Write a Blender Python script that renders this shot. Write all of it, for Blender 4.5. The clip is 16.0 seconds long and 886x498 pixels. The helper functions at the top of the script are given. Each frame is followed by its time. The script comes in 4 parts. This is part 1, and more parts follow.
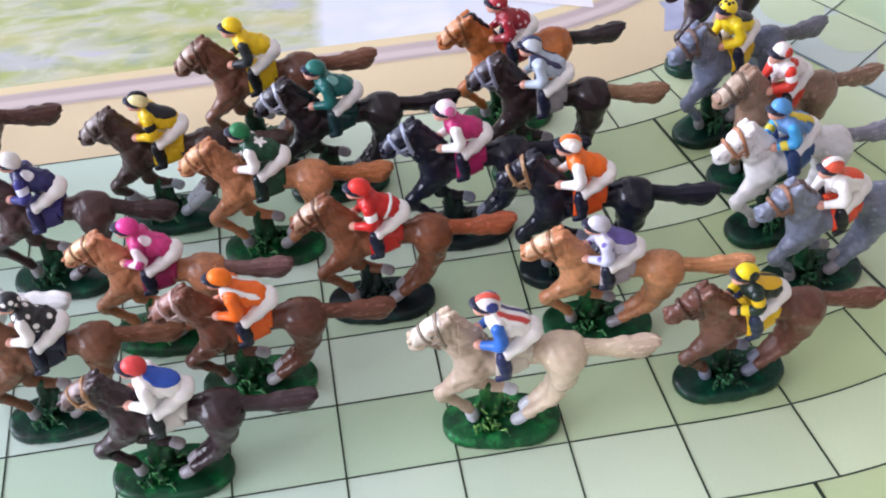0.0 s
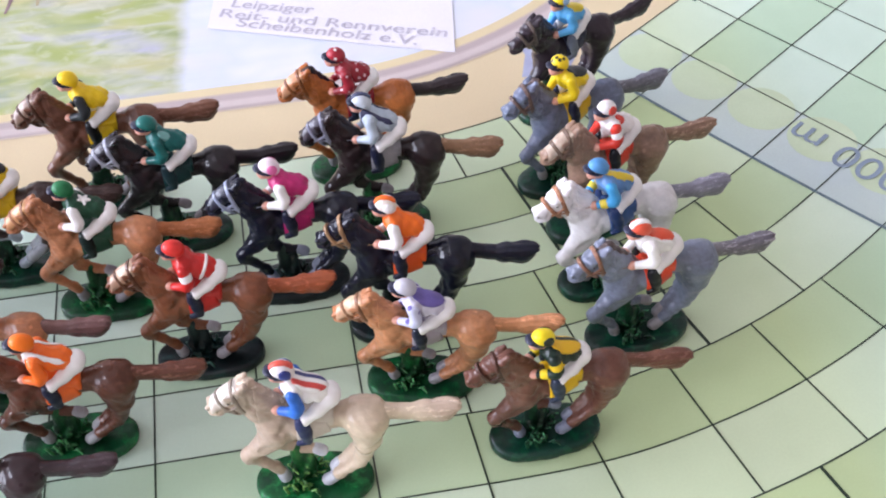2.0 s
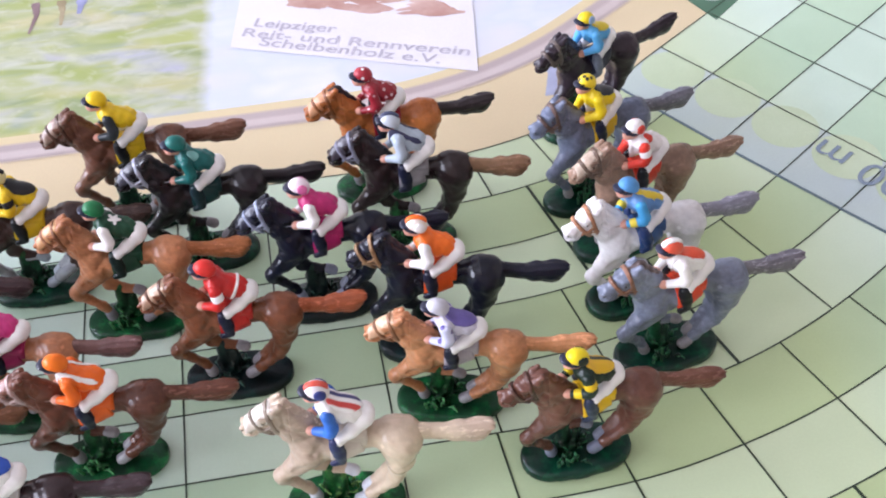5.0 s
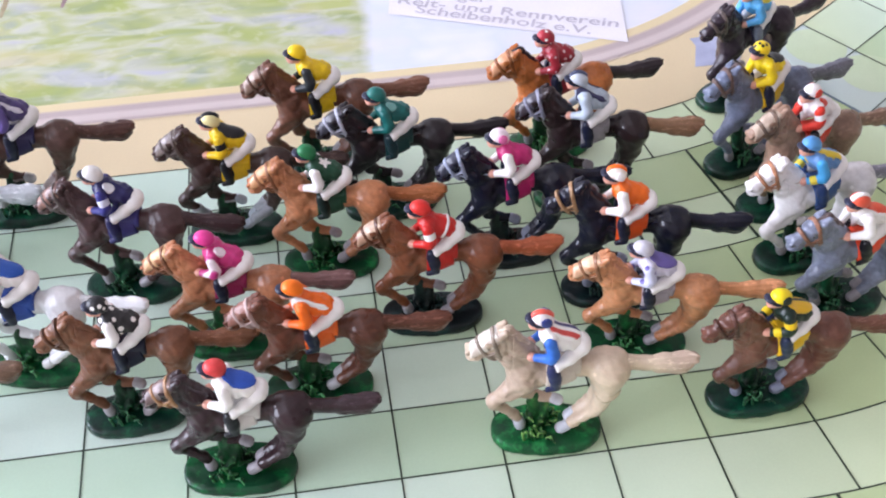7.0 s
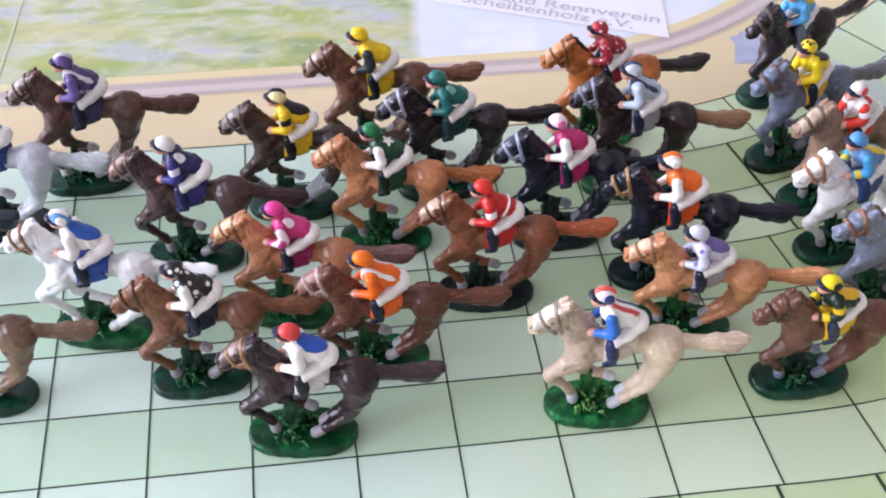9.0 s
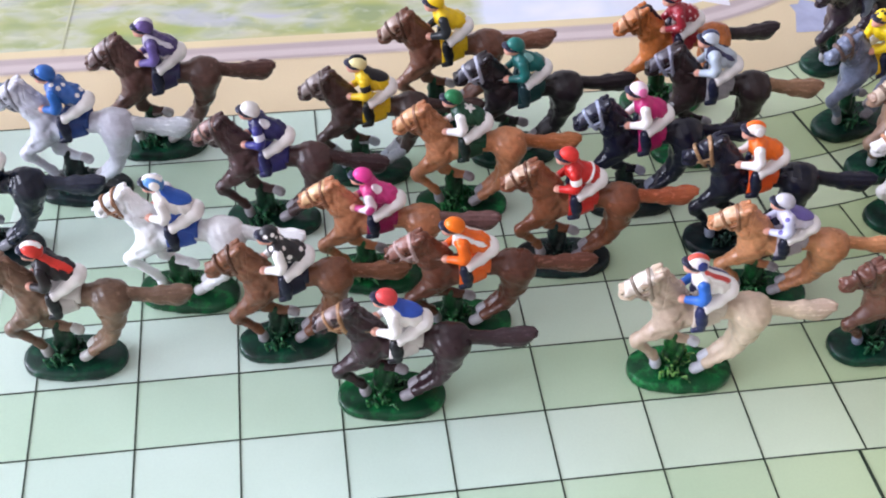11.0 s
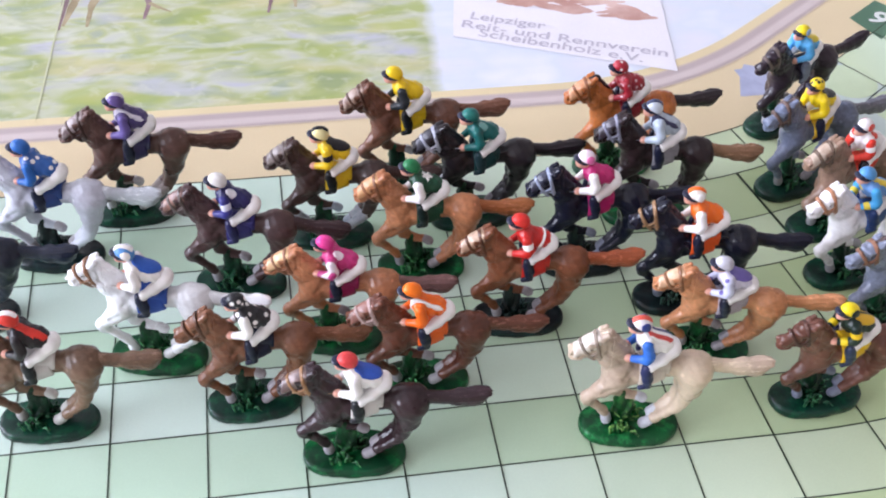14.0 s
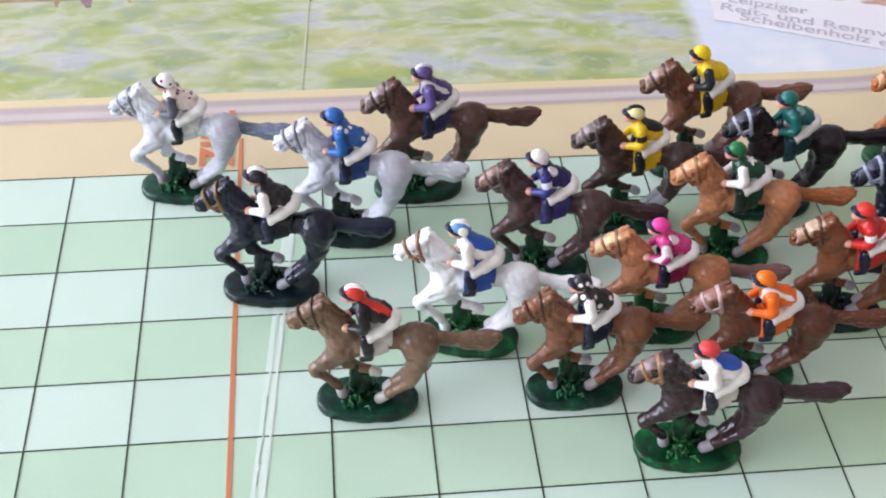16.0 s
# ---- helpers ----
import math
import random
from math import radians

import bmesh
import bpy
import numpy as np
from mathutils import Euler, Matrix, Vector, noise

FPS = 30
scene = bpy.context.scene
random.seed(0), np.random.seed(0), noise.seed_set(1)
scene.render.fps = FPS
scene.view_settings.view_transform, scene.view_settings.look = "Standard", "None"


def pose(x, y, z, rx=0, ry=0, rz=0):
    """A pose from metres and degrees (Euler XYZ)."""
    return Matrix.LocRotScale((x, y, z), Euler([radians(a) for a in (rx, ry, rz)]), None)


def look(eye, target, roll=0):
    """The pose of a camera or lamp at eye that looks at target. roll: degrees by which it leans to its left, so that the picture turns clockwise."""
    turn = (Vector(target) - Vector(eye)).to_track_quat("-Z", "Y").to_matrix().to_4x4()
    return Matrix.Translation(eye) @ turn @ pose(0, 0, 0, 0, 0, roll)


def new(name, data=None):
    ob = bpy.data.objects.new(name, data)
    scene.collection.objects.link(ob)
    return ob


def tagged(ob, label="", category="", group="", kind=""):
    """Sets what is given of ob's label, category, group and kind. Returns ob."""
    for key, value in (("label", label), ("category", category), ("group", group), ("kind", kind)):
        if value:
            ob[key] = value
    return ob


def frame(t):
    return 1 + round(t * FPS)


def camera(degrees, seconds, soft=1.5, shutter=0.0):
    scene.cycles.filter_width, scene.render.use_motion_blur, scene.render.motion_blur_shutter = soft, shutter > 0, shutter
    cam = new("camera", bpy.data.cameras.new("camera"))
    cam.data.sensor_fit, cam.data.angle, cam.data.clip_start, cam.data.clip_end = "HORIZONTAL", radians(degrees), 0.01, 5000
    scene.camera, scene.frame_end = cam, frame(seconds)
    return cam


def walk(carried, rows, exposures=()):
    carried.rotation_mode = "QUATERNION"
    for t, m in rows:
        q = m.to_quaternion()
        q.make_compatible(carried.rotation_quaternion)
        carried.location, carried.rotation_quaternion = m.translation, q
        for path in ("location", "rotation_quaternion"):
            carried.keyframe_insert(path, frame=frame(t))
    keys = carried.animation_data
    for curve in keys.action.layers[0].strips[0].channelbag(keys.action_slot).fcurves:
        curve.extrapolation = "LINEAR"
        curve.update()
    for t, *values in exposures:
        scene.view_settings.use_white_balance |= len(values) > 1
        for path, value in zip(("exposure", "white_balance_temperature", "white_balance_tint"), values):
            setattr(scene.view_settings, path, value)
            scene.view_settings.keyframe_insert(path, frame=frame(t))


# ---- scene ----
import functools

# One unit of the plan is the length of a printed square on the track.
U = 0.025
TOP = 0.76                      # height of the board's printed face
cam = camera(41.56, 16.0, soft=2.0)
# seconds, eye in squares (x, y, height over the board), yaw, pitch, roll
ROWS = [
    (0.0, 6.183, -10.656, 8.713, -7.56, -45.73, -2.90),
    (0.5, 6.769, -10.724, 8.805, -8.13, -46.18, -2.34),
    (1.0, 7.239, -10.663, 8.980, -8.82, -46.27, -2.05),
    (1.5, 7.353, -10.745, 8.937, -9.28, -45.78, -1.76),
    (2.0, 7.688, -10.609, 9.095, -9.32, -45.60, -1.69),
    (2.5, 7.658, -10.475, 9.206, -9.55, -45.25, -1.39),
    (3.0, 7.683, -10.461, 9.229, -9.46, -45.28, -1.53),
    (5.5, 7.235, -10.622, 9.114, -9.01, -44.77, -2.03),
    (6.0, 6.777, -10.884, 9.182, -9.10, -44.81, -1.81),
    (6.5, 6.195, -11.037, 9.286, -8.69, -44.91, -1.46),
    (7.0, 5.566, -11.110, 9.311, -7.87, -44.95, -1.08),
    (7.5, 5.072, -11.366, 9.403, -9.56, -44.61, 1.26),
    (8.0, 4.895, -11.443, 9.397, -8.41, -44.84, 1.11),
    (10.5, 4.200, -11.424, 9.594, -9.76, -45.87, 2.51),
    (11.0, 3.838, -11.391, 9.536, -9.31, -46.77, 2.21),
    (11.5, 3.709, -11.414, 9.521, -9.25, -46.63, 2.15),
    (12.0, 3.818, -11.311, 9.450, -9.01, -47.00, 1.97),
    (12.5, 4.083, -11.353, 9.546, -8.86, -46.30, 1.59),
    (13.0, 4.272, -11.397, 9.832, -10.99, -45.98, 2.75),
    (13.5, 4.273, -11.597, 10.285, -10.65, -43.93, 2.21),
    (14.0, 3.941, -11.673, 10.121, -11.04, -44.59, 2.81),
    (14.5, 3.434, -11.637, 9.953, -9.72, -44.74, 2.17),
    (15.0, 2.601, -11.547, 9.946, -9.26, -44.68, 2.43),
    (15.5, 1.714, -11.247, 9.675, -8.51, -45.02, 2.76),
    (16.0, 1.141, -11.033, 9.575, -7.34, -44.99, 2.36),
]


def eye_pose(x, y, z, yaw, pitch, roll):
    eye = Vector((x * U, y * U, TOP + z * U))
    a, p = radians(yaw), radians(pitch)
    way = Vector((-math.sin(a) * math.cos(p), math.cos(a) * math.cos(p), math.sin(p)))
    return look(eye, eye + way, roll)


walk(cam, [(t, eye_pose(*row)) for t, *row in ROWS], [(0.0, 0.0, 6500, 15), (1.5, 0.09, 6500, 15), (5.5, 0.09, 6500, 15), (8.0, 0.03, 6500, 15), (10.5, -0.06, 6500, 15), (14.0, 0.0, 6490, 14), (15.0, -0.07, 6560, 12), (16.0, -0.19, 6680, 10)])

# ---- light: one window in the west wall, daylight only ----
world = bpy.data.worlds.new("daylight")
scene.world = world
world.use_nodes = True
wn = world.node_tree.nodes
sky = wn.new("ShaderNodeTexSky")
sky.sky_type, sky.sun_disc = "NISHITA", False
sky.sun_elevation, sky.sun_rotation = radians(35), radians(200)
world.node_tree.links.new(sky.outputs[0], wn["Background"].inputs[0])
wn["Background"].inputs[1].default_value = 0.10

ROOM = (-2.7, 2.4, -2.0, 2.0, 2.6)       # x0, x1, y0, y1, height
WIN = (-1.3, 1.5, 0.85, 2.45)          # window opening in the west wall: y0, y1, z0, z1


def area_lamp(name, m, sx, sy, watts, colour):
    lamp = bpy.data.lights.new(name, "AREA")
    lamp.shape, lamp.size, lamp.size_y, lamp.energy, lamp.color = "RECTANGLE", sx, sy, watts, colour
    ob = new(name, lamp)
    ob.matrix_world = m
    return ob


area_lamp("window_light", look((ROOM[0] - 0.02, (WIN[0] + WIN[1]) / 2, (WIN[2] + WIN[3]) / 2), (0.2, 0.0, 0.8)), WIN[1] - WIN[0], WIN[3] - WIN[2], 177.0, (0.880, 0.94, 1.115))


# ---- materials ----
def lin(c):
    """Linear colour from 0-255 display values."""
    return tuple((v / 255 / 12.92) if v <= 10 else ((v / 255 + 0.055) / 1.055) ** 2.4 for v in c) + (1.0,)


class Nodes:
    """A small wrapper to write node trees in few lines."""

    def __init__(self, name, rough=0.5, coat=0.0):
        self.mat = bpy.data.materials.new(name)
        self.mat.use_nodes = True
        self.tree = self.mat.node_tree
        self.bsdf = self.tree.nodes["Principled BSDF"]
        self.bsdf.inputs["Roughness"].default_value = rough
        self.bsdf.inputs["Coat Weight"].default_value = coat
        self.bsdf.inputs["Coat Roughness"].default_value = 0.15

    def add(self, kind):
        return self.tree.nodes.new(kind)

    def math(self, operation, a, b):
        node = self.add("ShaderNodeMath")
        node.operation = operation
        self.link(a, node.inputs[0])
        node.inputs[1].default_value = b
        return node.outputs[0]

    def link(self, a, b):
        self.tree.links.new(a, b)

    def coords(self, scale=(1, 1, 1), turn=0.0, kind="Object"):
        tc, mp = self.add("ShaderNodeTexCoord"), self.add("ShaderNodeMapping")
        mp.inputs["Scale"].default_value = scale
        mp.inputs["Rotation"].default_value = (0, 0, turn)
        self.link(tc.outputs[kind], mp.inputs[0])
        return mp.outputs[0]

    def own(self):
        """Object coordinates, shifted by a chance amount for each object."""
        info, add = self.add("ShaderNodeObjectInfo"), self.add("ShaderNodeVectorMath")
        self.link(self.coords(), add.inputs[0])
        self.link(self.math("MULTIPLY", info.outputs["Random"], 2.0), add.inputs[1])
        return add.outputs[0]

    def noise(self, where, scale, detail=3.0, rough=0.55):
        n = self.add("ShaderNodeTexNoise")
        n.inputs["Scale"].default_value, n.inputs["Detail"].default_value, n.inputs["Roughness"].default_value = scale, detail, rough
        self.link(where, n.inputs["Vector"])
        return n.outputs["Fac"]

    def ramp(self, fac, stops, smooth="LINEAR"):
        r = self.add("ShaderNodeValToRGB")
        r.color_ramp.interpolation = smooth
        while len(r.color_ramp.elements) < len(stops):
            r.color_ramp.elements.new(0.5)
        for e, (at, c) in zip(r.color_ramp.elements, stops):
            e.position, e.color = at, c
        self.link(fac, r.inputs[0])
        return r.outputs[0]

    def mix(self, fac, a, b, blend="MIX"):
        m = self.add("ShaderNodeMix")
        m.data_type, m.blend_type = "RGBA", blend
        for socket, value in ((m.inputs[0], fac), (m.inputs[6], a), (m.inputs[7], b)):
            if isinstance(value, bpy.types.NodeSocket):
                self.link(value, socket)
            else:
                socket.default_value = value
        return m.outputs[2]

    def bump(self, height, strength, distance):
        b = self.add("ShaderNodeBump")
        b.inputs["Strength"].default_value, b.inputs["Distance"].default_value = strength, distance
        self.link(height, b.inputs["Height"])
        self.link(b.outputs[0], self.bsdf.inputs["Normal"])

    def done(self, colour):
        if isinstance(colour, bpy.types.NodeSocket):
            self.link(colour, self.bsdf.inputs["Base Color"])
        else:
            self.bsdf.inputs["Base Color"].default_value = colour
        return self.mat


def shade(c, f):
    return tuple(min(1.0, v * f) for v in c[:3]) + (1.0,)


def deep(c, f=0.74, sat=1.18):
    """A darker, fuller version of a paint colour, as it comes from the pot."""
    g = sum(c[:3]) / 3
    return tuple(max(0.0, (g + (v - g) * sat)) * f for v in c[:3]) + (1.0,)


def paint(name, rgb, rough=0.42, vary=0.35, coat=0.06, grain=1.0):
    """Hand-brushed model paint: broad thin and thick patches, brush streaks, raised edges rubbed paler, fine relief."""
    n = Nodes(name, rough, coat)
    n.bsdf.inputs["Coat Roughness"].default_value = 0.14
    body = name in ("coat_paint", "hair_paint")
    bright = sum(lin(rgb)[:3]) / 3
    n.bsdf.inputs["Specular IOR Level"].default_value = 0.18 if body and bright < 0.03 else 0.26
    if body and bright < 0.03:
        n.bsdf.inputs["Coat Weight"].default_value, n.bsdf.inputs["Coat Roughness"].default_value = 0.5, 0.10
    vary *= 1.0 if bright < 0.3 else 0.5
    c, where = deep(lin(rgb), 0.80 + 0.20 * min(1.0, bright / 0.5), 1.04) if body else lin(rgb), n.own()
    if body and rgb[0] > 1.3 * rgb[2]:
        c = (c[0] * 0.98, c[1] * 0.97, c[2] * 0.98, 1.0)
    big, fine = n.noise(where, 150, 2.0), n.noise(where, 900, 3.0)
    spread = 0.5 if body else 1.0
    tone = n.ramp(big, [(0.3, shade(c, 1 - 0.6 * vary * spread)), (0.52, c), (0.72, shade(c, 1 + 0.75 * vary * spread))])
    streak = n.noise(n.coords((170, 800, 620), radians(12)), 1.0, 2.5)
    if name == "hair_paint":
        streak = n.noise(n.coords((130, 1100, 1100)), 1.0, 2.5)
    lift = min(1.0, bright / 0.06)          # thin paint shows less on black
    pale = tuple(min(1.0, v * 1.7 + 0.012 * lift) for v in c[:3]) + (1.0,)
    if body:
        light = (min(1.0, c[0] * 1.42 + 0.016 * lift), min(1.0, c[1] * 1.52 + 0.016 * lift), min(1.0, c[2] * 1.45 + 0.013 * lift), 1.0)
        patch = n.ramp(n.noise(where, 58, 1.5), [(0.46, (0, 0, 0, 1)), (0.66, (0.8, 0.8, 0.8, 1))])
        tone = n.mix(patch, tone, light)
        tone = n.mix(n.ramp(n.noise(where, 40, 1.5), [(0.36, (0.6, 0.6, 0.6, 1)), (0.50, (0, 0, 0, 1))]), tone, shade(c, 0.54))
    rub = n.ramp(streak, [(0.56, (0, 0, 0, 1)), (0.72, (1, 1, 1, 1))])
    amount = vary * (0.6 if body else 1.0)
    tone = n.mix(n.mix(1.0, rub, (amount, amount, amount, 1), "MULTIPLY"), tone, pale)
    tone = n.mix(0.3 * vary, tone, n.ramp(fine, [(0.35, shade(c, 0.3)), (0.65, shade(c, 1.5))]))
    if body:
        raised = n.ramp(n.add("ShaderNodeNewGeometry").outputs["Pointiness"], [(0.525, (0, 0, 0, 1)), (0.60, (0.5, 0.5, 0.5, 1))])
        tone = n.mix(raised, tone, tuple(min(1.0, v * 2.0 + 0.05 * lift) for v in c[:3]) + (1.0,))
    relief = n.mix(0.6, streak, fine)
    if name == "hair_paint":
        mesh = n.noise(n.coords((330, 900, 900), radians(4)), 1.0, 3.0, 0.65)
        fleck = n.ramp(mesh, [(0.56, (0, 0, 0, 1)), (0.64, (0.55, 0.55, 0.55, 1))])
        tone = n.mix(fleck, tone, tuple(min(1.0, v * 2.1 + 0.06 * lift) for v in c[:3]) + (1.0,))
        relief, grain = mesh, 2.0
    n.bump(relief, (0.14 if bright < 0.03 else 0.30) * grain if body else 0.16 * grain, 0.0006)
    sheen = n.add("ShaderNodeMapRange")
    n.link(big, sheen.inputs[0])
    sheen.inputs[1].default_value, sheen.inputs[2].default_value = 0.3, 0.7
    sheen.inputs[3].default_value, sheen.inputs[4].default_value = rough - 0.08, rough + 0.10
    n.link(sheen.outputs[0], n.bsdf.inputs["Roughness"])
    return n.done(tone)


def patchy(name, rgb, under):
    """Thin pale paint through which the coat below shows in patches; hollows of the relief are coloured darker."""
    n = Nodes(name, 0.38, 0.22)
    where = n.own()
    gap = n.ramp(n.noise(where, 330, 2.5), [(0.42, (0, 0, 0, 1)), (0.56, (1, 1, 1, 1))])
    tone = n.mix(gap, lin(rgb), n.mix(0.55, lin(rgb), lin(under)))
    low = n.ramp(n.add("ShaderNodeNewGeometry").outputs["Pointiness"], [(0.46, (0.7, 0.7, 0.7, 1)), (0.50, (0, 0, 0, 1))])
    n.bump(n.noise(where, 700, 3.0), 0.22, 0.0006)
    return n.done(n.mix(low, tone, shade(lin(under), 0.7)))


def dotted(name, rgb, dot, scale=430.0, size=0.30):
    n = Nodes(name, 0.42, 0.15)
    where = n.coords()
    v = n.add("ShaderNodeTexVoronoi")
    v.inputs["Scale"].default_value = scale
    v.inputs["Randomness"].default_value = 0.55
    n.link(where, v.inputs["Vector"])
    spot = n.ramp(v.outputs["Distance"], [(size - 0.03, (1, 1, 1, 1)), (size + 0.03, (0, 0, 0, 1))])
    n.bump(n.noise(where, 900), 0.1, 0.0004)
    return n.done(n.mix(spot, lin(rgb), lin(dot)))


def striped(name, rgb, stripe, other, scale=220.0):
    n = Nodes(name, 0.42, 0.15)
    tc, sep = n.coords(), n.add("ShaderNodeSeparateXYZ")
    n.link(tc, sep.inputs[0])
    f = n.math("PINGPONG", n.math("MULTIPLY", sep.outputs[1], scale), 0.5)
    s = n.ramp(f, [(0.10, lin(other)), (0.16, lin(rgb)), (0.34, lin(rgb)), (0.40, lin(stripe))])
    return n.done(s)


def base_paint(name, rgb, lit, tips=None):
    """Dark green enamel of the figure stands, thick and glossy, with brighter dabs; grass has pale dry-brushed tips."""
    n = Nodes(name, 0.32, 0.14)
    n.bsdf.inputs["Specular IOR Level"].default_value = 0.30
    where = n.own()
    dabs = n.ramp(n.noise(where, 330, 4.0, 0.6), [(0.50, lin(rgb)), (0.68, lin(lit))])
    big = n.ramp(n.noise(where, 120, 2.0), [(0.34, (0.36, 0.38, 0.40, 1)), (0.66, (1.25, 1.22, 1.2, 1))])
    tone = n.mix(1.0, dabs, big, "MULTIPLY")
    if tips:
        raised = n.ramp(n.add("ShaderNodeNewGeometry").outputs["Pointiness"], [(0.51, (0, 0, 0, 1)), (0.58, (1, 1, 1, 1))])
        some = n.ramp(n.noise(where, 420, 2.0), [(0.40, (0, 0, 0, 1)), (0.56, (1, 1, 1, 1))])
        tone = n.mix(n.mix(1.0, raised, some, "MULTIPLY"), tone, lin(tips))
    n.bump(n.noise(where, 420, 3.0), 0.40, 0.0007)
    return n.done(tone)


def printed(name, rgb, other=None, rough=0.36, speck=0.06, scale=9.0):
    """Printed card under a thin varnish: two soft tones, fine paper grain, faint undulation."""
    n = Nodes(name, rough, 0.0)
    c, where = lin(rgb), n.coords()
    broad = n.noise(where, scale, 3.0)
    tone = n.ramp(broad, [(0.35, shade(c, 0.94)), (0.65, lin(other) if other else shade(c, 1.05))])
    grain = n.noise(where, 1400, 2.0)
    tone = n.mix(speck, tone, n.ramp(grain, [(0.3, shade(c, 0.6)), (0.7, shade(c, 1.3))]))
    n.bump(n.noise(where, 60, 2.0), 0.10, 0.0012)
    return n.done(tone)


def cell_print(name, rgb, other, bend):
    """Track print: each square takes its own tone between two; round the bend it turns yellower, with a warm light cast
    painted in.
    """
    n = Nodes(name, 0.34)
    where = n.coords()
    info = n.add("ShaderNodeObjectInfo")
    sep = n.add("ShaderNodeSeparateXYZ")
    n.link(where, sep.inputs[0])
    tone = n.mix(info.outputs["Random"], lin(rgb), lin(other))
    # warm cast of the light put into the colour along x, easing off beyond
    along = n.ramp(n.math("MULTIPLY", sep.outputs[0], 1 / (16 * U)), [(0.30, (0, 0, 0, 1)), (0.66, (1, 1, 1, 1)), (0.77, (1, 1, 1, 1)), (0.88, (0.15, 0.15, 0.15, 1))])
    tone = n.mix(along, tone, n.mix(info.outputs["Random"], lin(bend), shade(lin(bend), 1.12)))
    cloud = n.ramp(n.noise(where, 26, 3.0), [(0.3, (0.94, 0.955, 0.93, 1)), (0.7, (1.03, 1.02, 1.03, 1))])
    tone = n.mix(1.0, tone, cloud, "MULTIPLY")
    grain = n.ramp(n.noise(where, 1500, 2.0), [(0.3, (0.965, 0.965, 0.965, 1)), (0.7, (1.02, 1.02, 1.02, 1))])
    tone = n.mix(0.6, tone, grain, "MULTIPLY")
    n.bump(n.noise(where, 55, 2.0), 0.10, 0.0012)
    return n.done(tone)


def meadow_print(name):
    """Reproduction of a loosely brushed meadow: long strokes of greens, cream and pale violet."""
    n = Nodes(name, 0.36)
    def strokes(sx, sy, turn, distort, detail=1.2):
        t = n.add("ShaderNodeTexNoise")
        t.inputs["Scale"].default_value, t.inputs["Detail"].default_value, t.inputs["Distortion"].default_value = 1.0, detail, distort
        n.link(n.coords((sx, sy, 1), radians(turn)), t.inputs["Vector"])
        return t.outputs["Fac"]
    a = n.ramp(strokes(40, 92, -9, 0.5), [(0.32, lin((146, 160, 112))), (0.42, lin((166, 176, 112))), (0.50, lin((180, 186, 142))), (0.58, lin((190, 194, 170))), (0.70, lin((176, 184, 116)))])
    b = n.ramp(strokes(58, 120, 14, 0.6), [(0.34, lin((156, 168, 150))), (0.45, lin((174, 182, 130))), (0.56, lin((192, 196, 176))), (0.68, lin((184, 185, 194)))])
    tone = n.mix(n.ramp(strokes(22, 40, -12, 0.5, 3.0), [(0.40, (0, 0, 0, 1)), (0.60, (1, 1, 1, 1))]), a, b)
    tone = n.mix(n.ramp(strokes(26, 66, -6, 0.6), [(0.55, (0, 0, 0, 1)), (0.66, (0.7, 0.7, 0.7, 1))]), tone, lin((158, 172, 82)))
    tone = n.mix(n.ramp(strokes(20, 50, -12, 0.5), [(0.57, (0, 0, 0, 1)), (0.68, (0.6, 0.6, 0.6, 1))]), tone, lin((198, 190, 136)))
    tone = n.mix(n.ramp(strokes(34, 90, -20, 0.5), [(0.60, (0, 0, 0, 1)), (0.69, (0.5, 0.5, 0.5, 1))]), tone, lin((206, 208, 200)))
    tone = n.mix(n.ramp(strokes(26, 58, 4, 0.5), [(0.61, (0, 0, 0, 1)), (0.69, (0.6, 0.6, 0.6, 1))]), tone, lin((178, 180, 198)))
    tone = n.mix(n.ramp(strokes(70, 150, -10, 0.5, 3.0), [(0.33, (0.34, 0.34, 0.34, 1)), (0.46, (0, 0, 0, 1))]), tone, lin((136, 152, 112)))
    tone = n.mix(n.ramp(strokes(150, 190, 25, 0.5, 3.0), [(0.55, (0, 0, 0, 1)), (0.68, (0.35, 0.35, 0.35, 1))]), tone, lin((208, 210, 190)))
    sep = n.add("ShaderNodeSeparateXYZ")
    n.link(n.coords(), sep.inputs[0])
    edge = n.add("ShaderNodeMath")
    edge.operation = "ADD"
    n.link(n.math("MULTIPLY", sep.outputs[0], 1 / U), edge.inputs[0])
    n.link(n.math("MULTIPLY", n.noise(n.coords((90, 160, 1)), 1.0, 3.0), 0.16), edge.inputs[1])
    slope = n.add("ShaderNodeMath")
    slope.operation = "ADD"
    n.link(edge.outputs[0], slope.inputs[0])
    n.link(n.math("MULTIPLY", sep.outputs[1], -0.075 / U), slope.inputs[1])
    haze = n.ramp(n.noise(n.coords((18, 26, 1)), 1.0, 3.0), [(0.34, lin((222, 221, 230))), (0.5, lin((212, 219, 231))), (0.62, lin((229, 230, 234)))])
    far = n.add("ShaderNodeMapRange")
    n.link(slope.outputs[0], far.inputs[0])
    far.inputs[1].default_value, far.inputs[2].default_value = 6.22, 6.42
    tone = n.mix(far.outputs[0], tone, haze)
    n.bump(n.noise(n.coords((60, 420, 1)), 1.0, 3.0), 0.15, 0.0008)
    return n.done(tone)


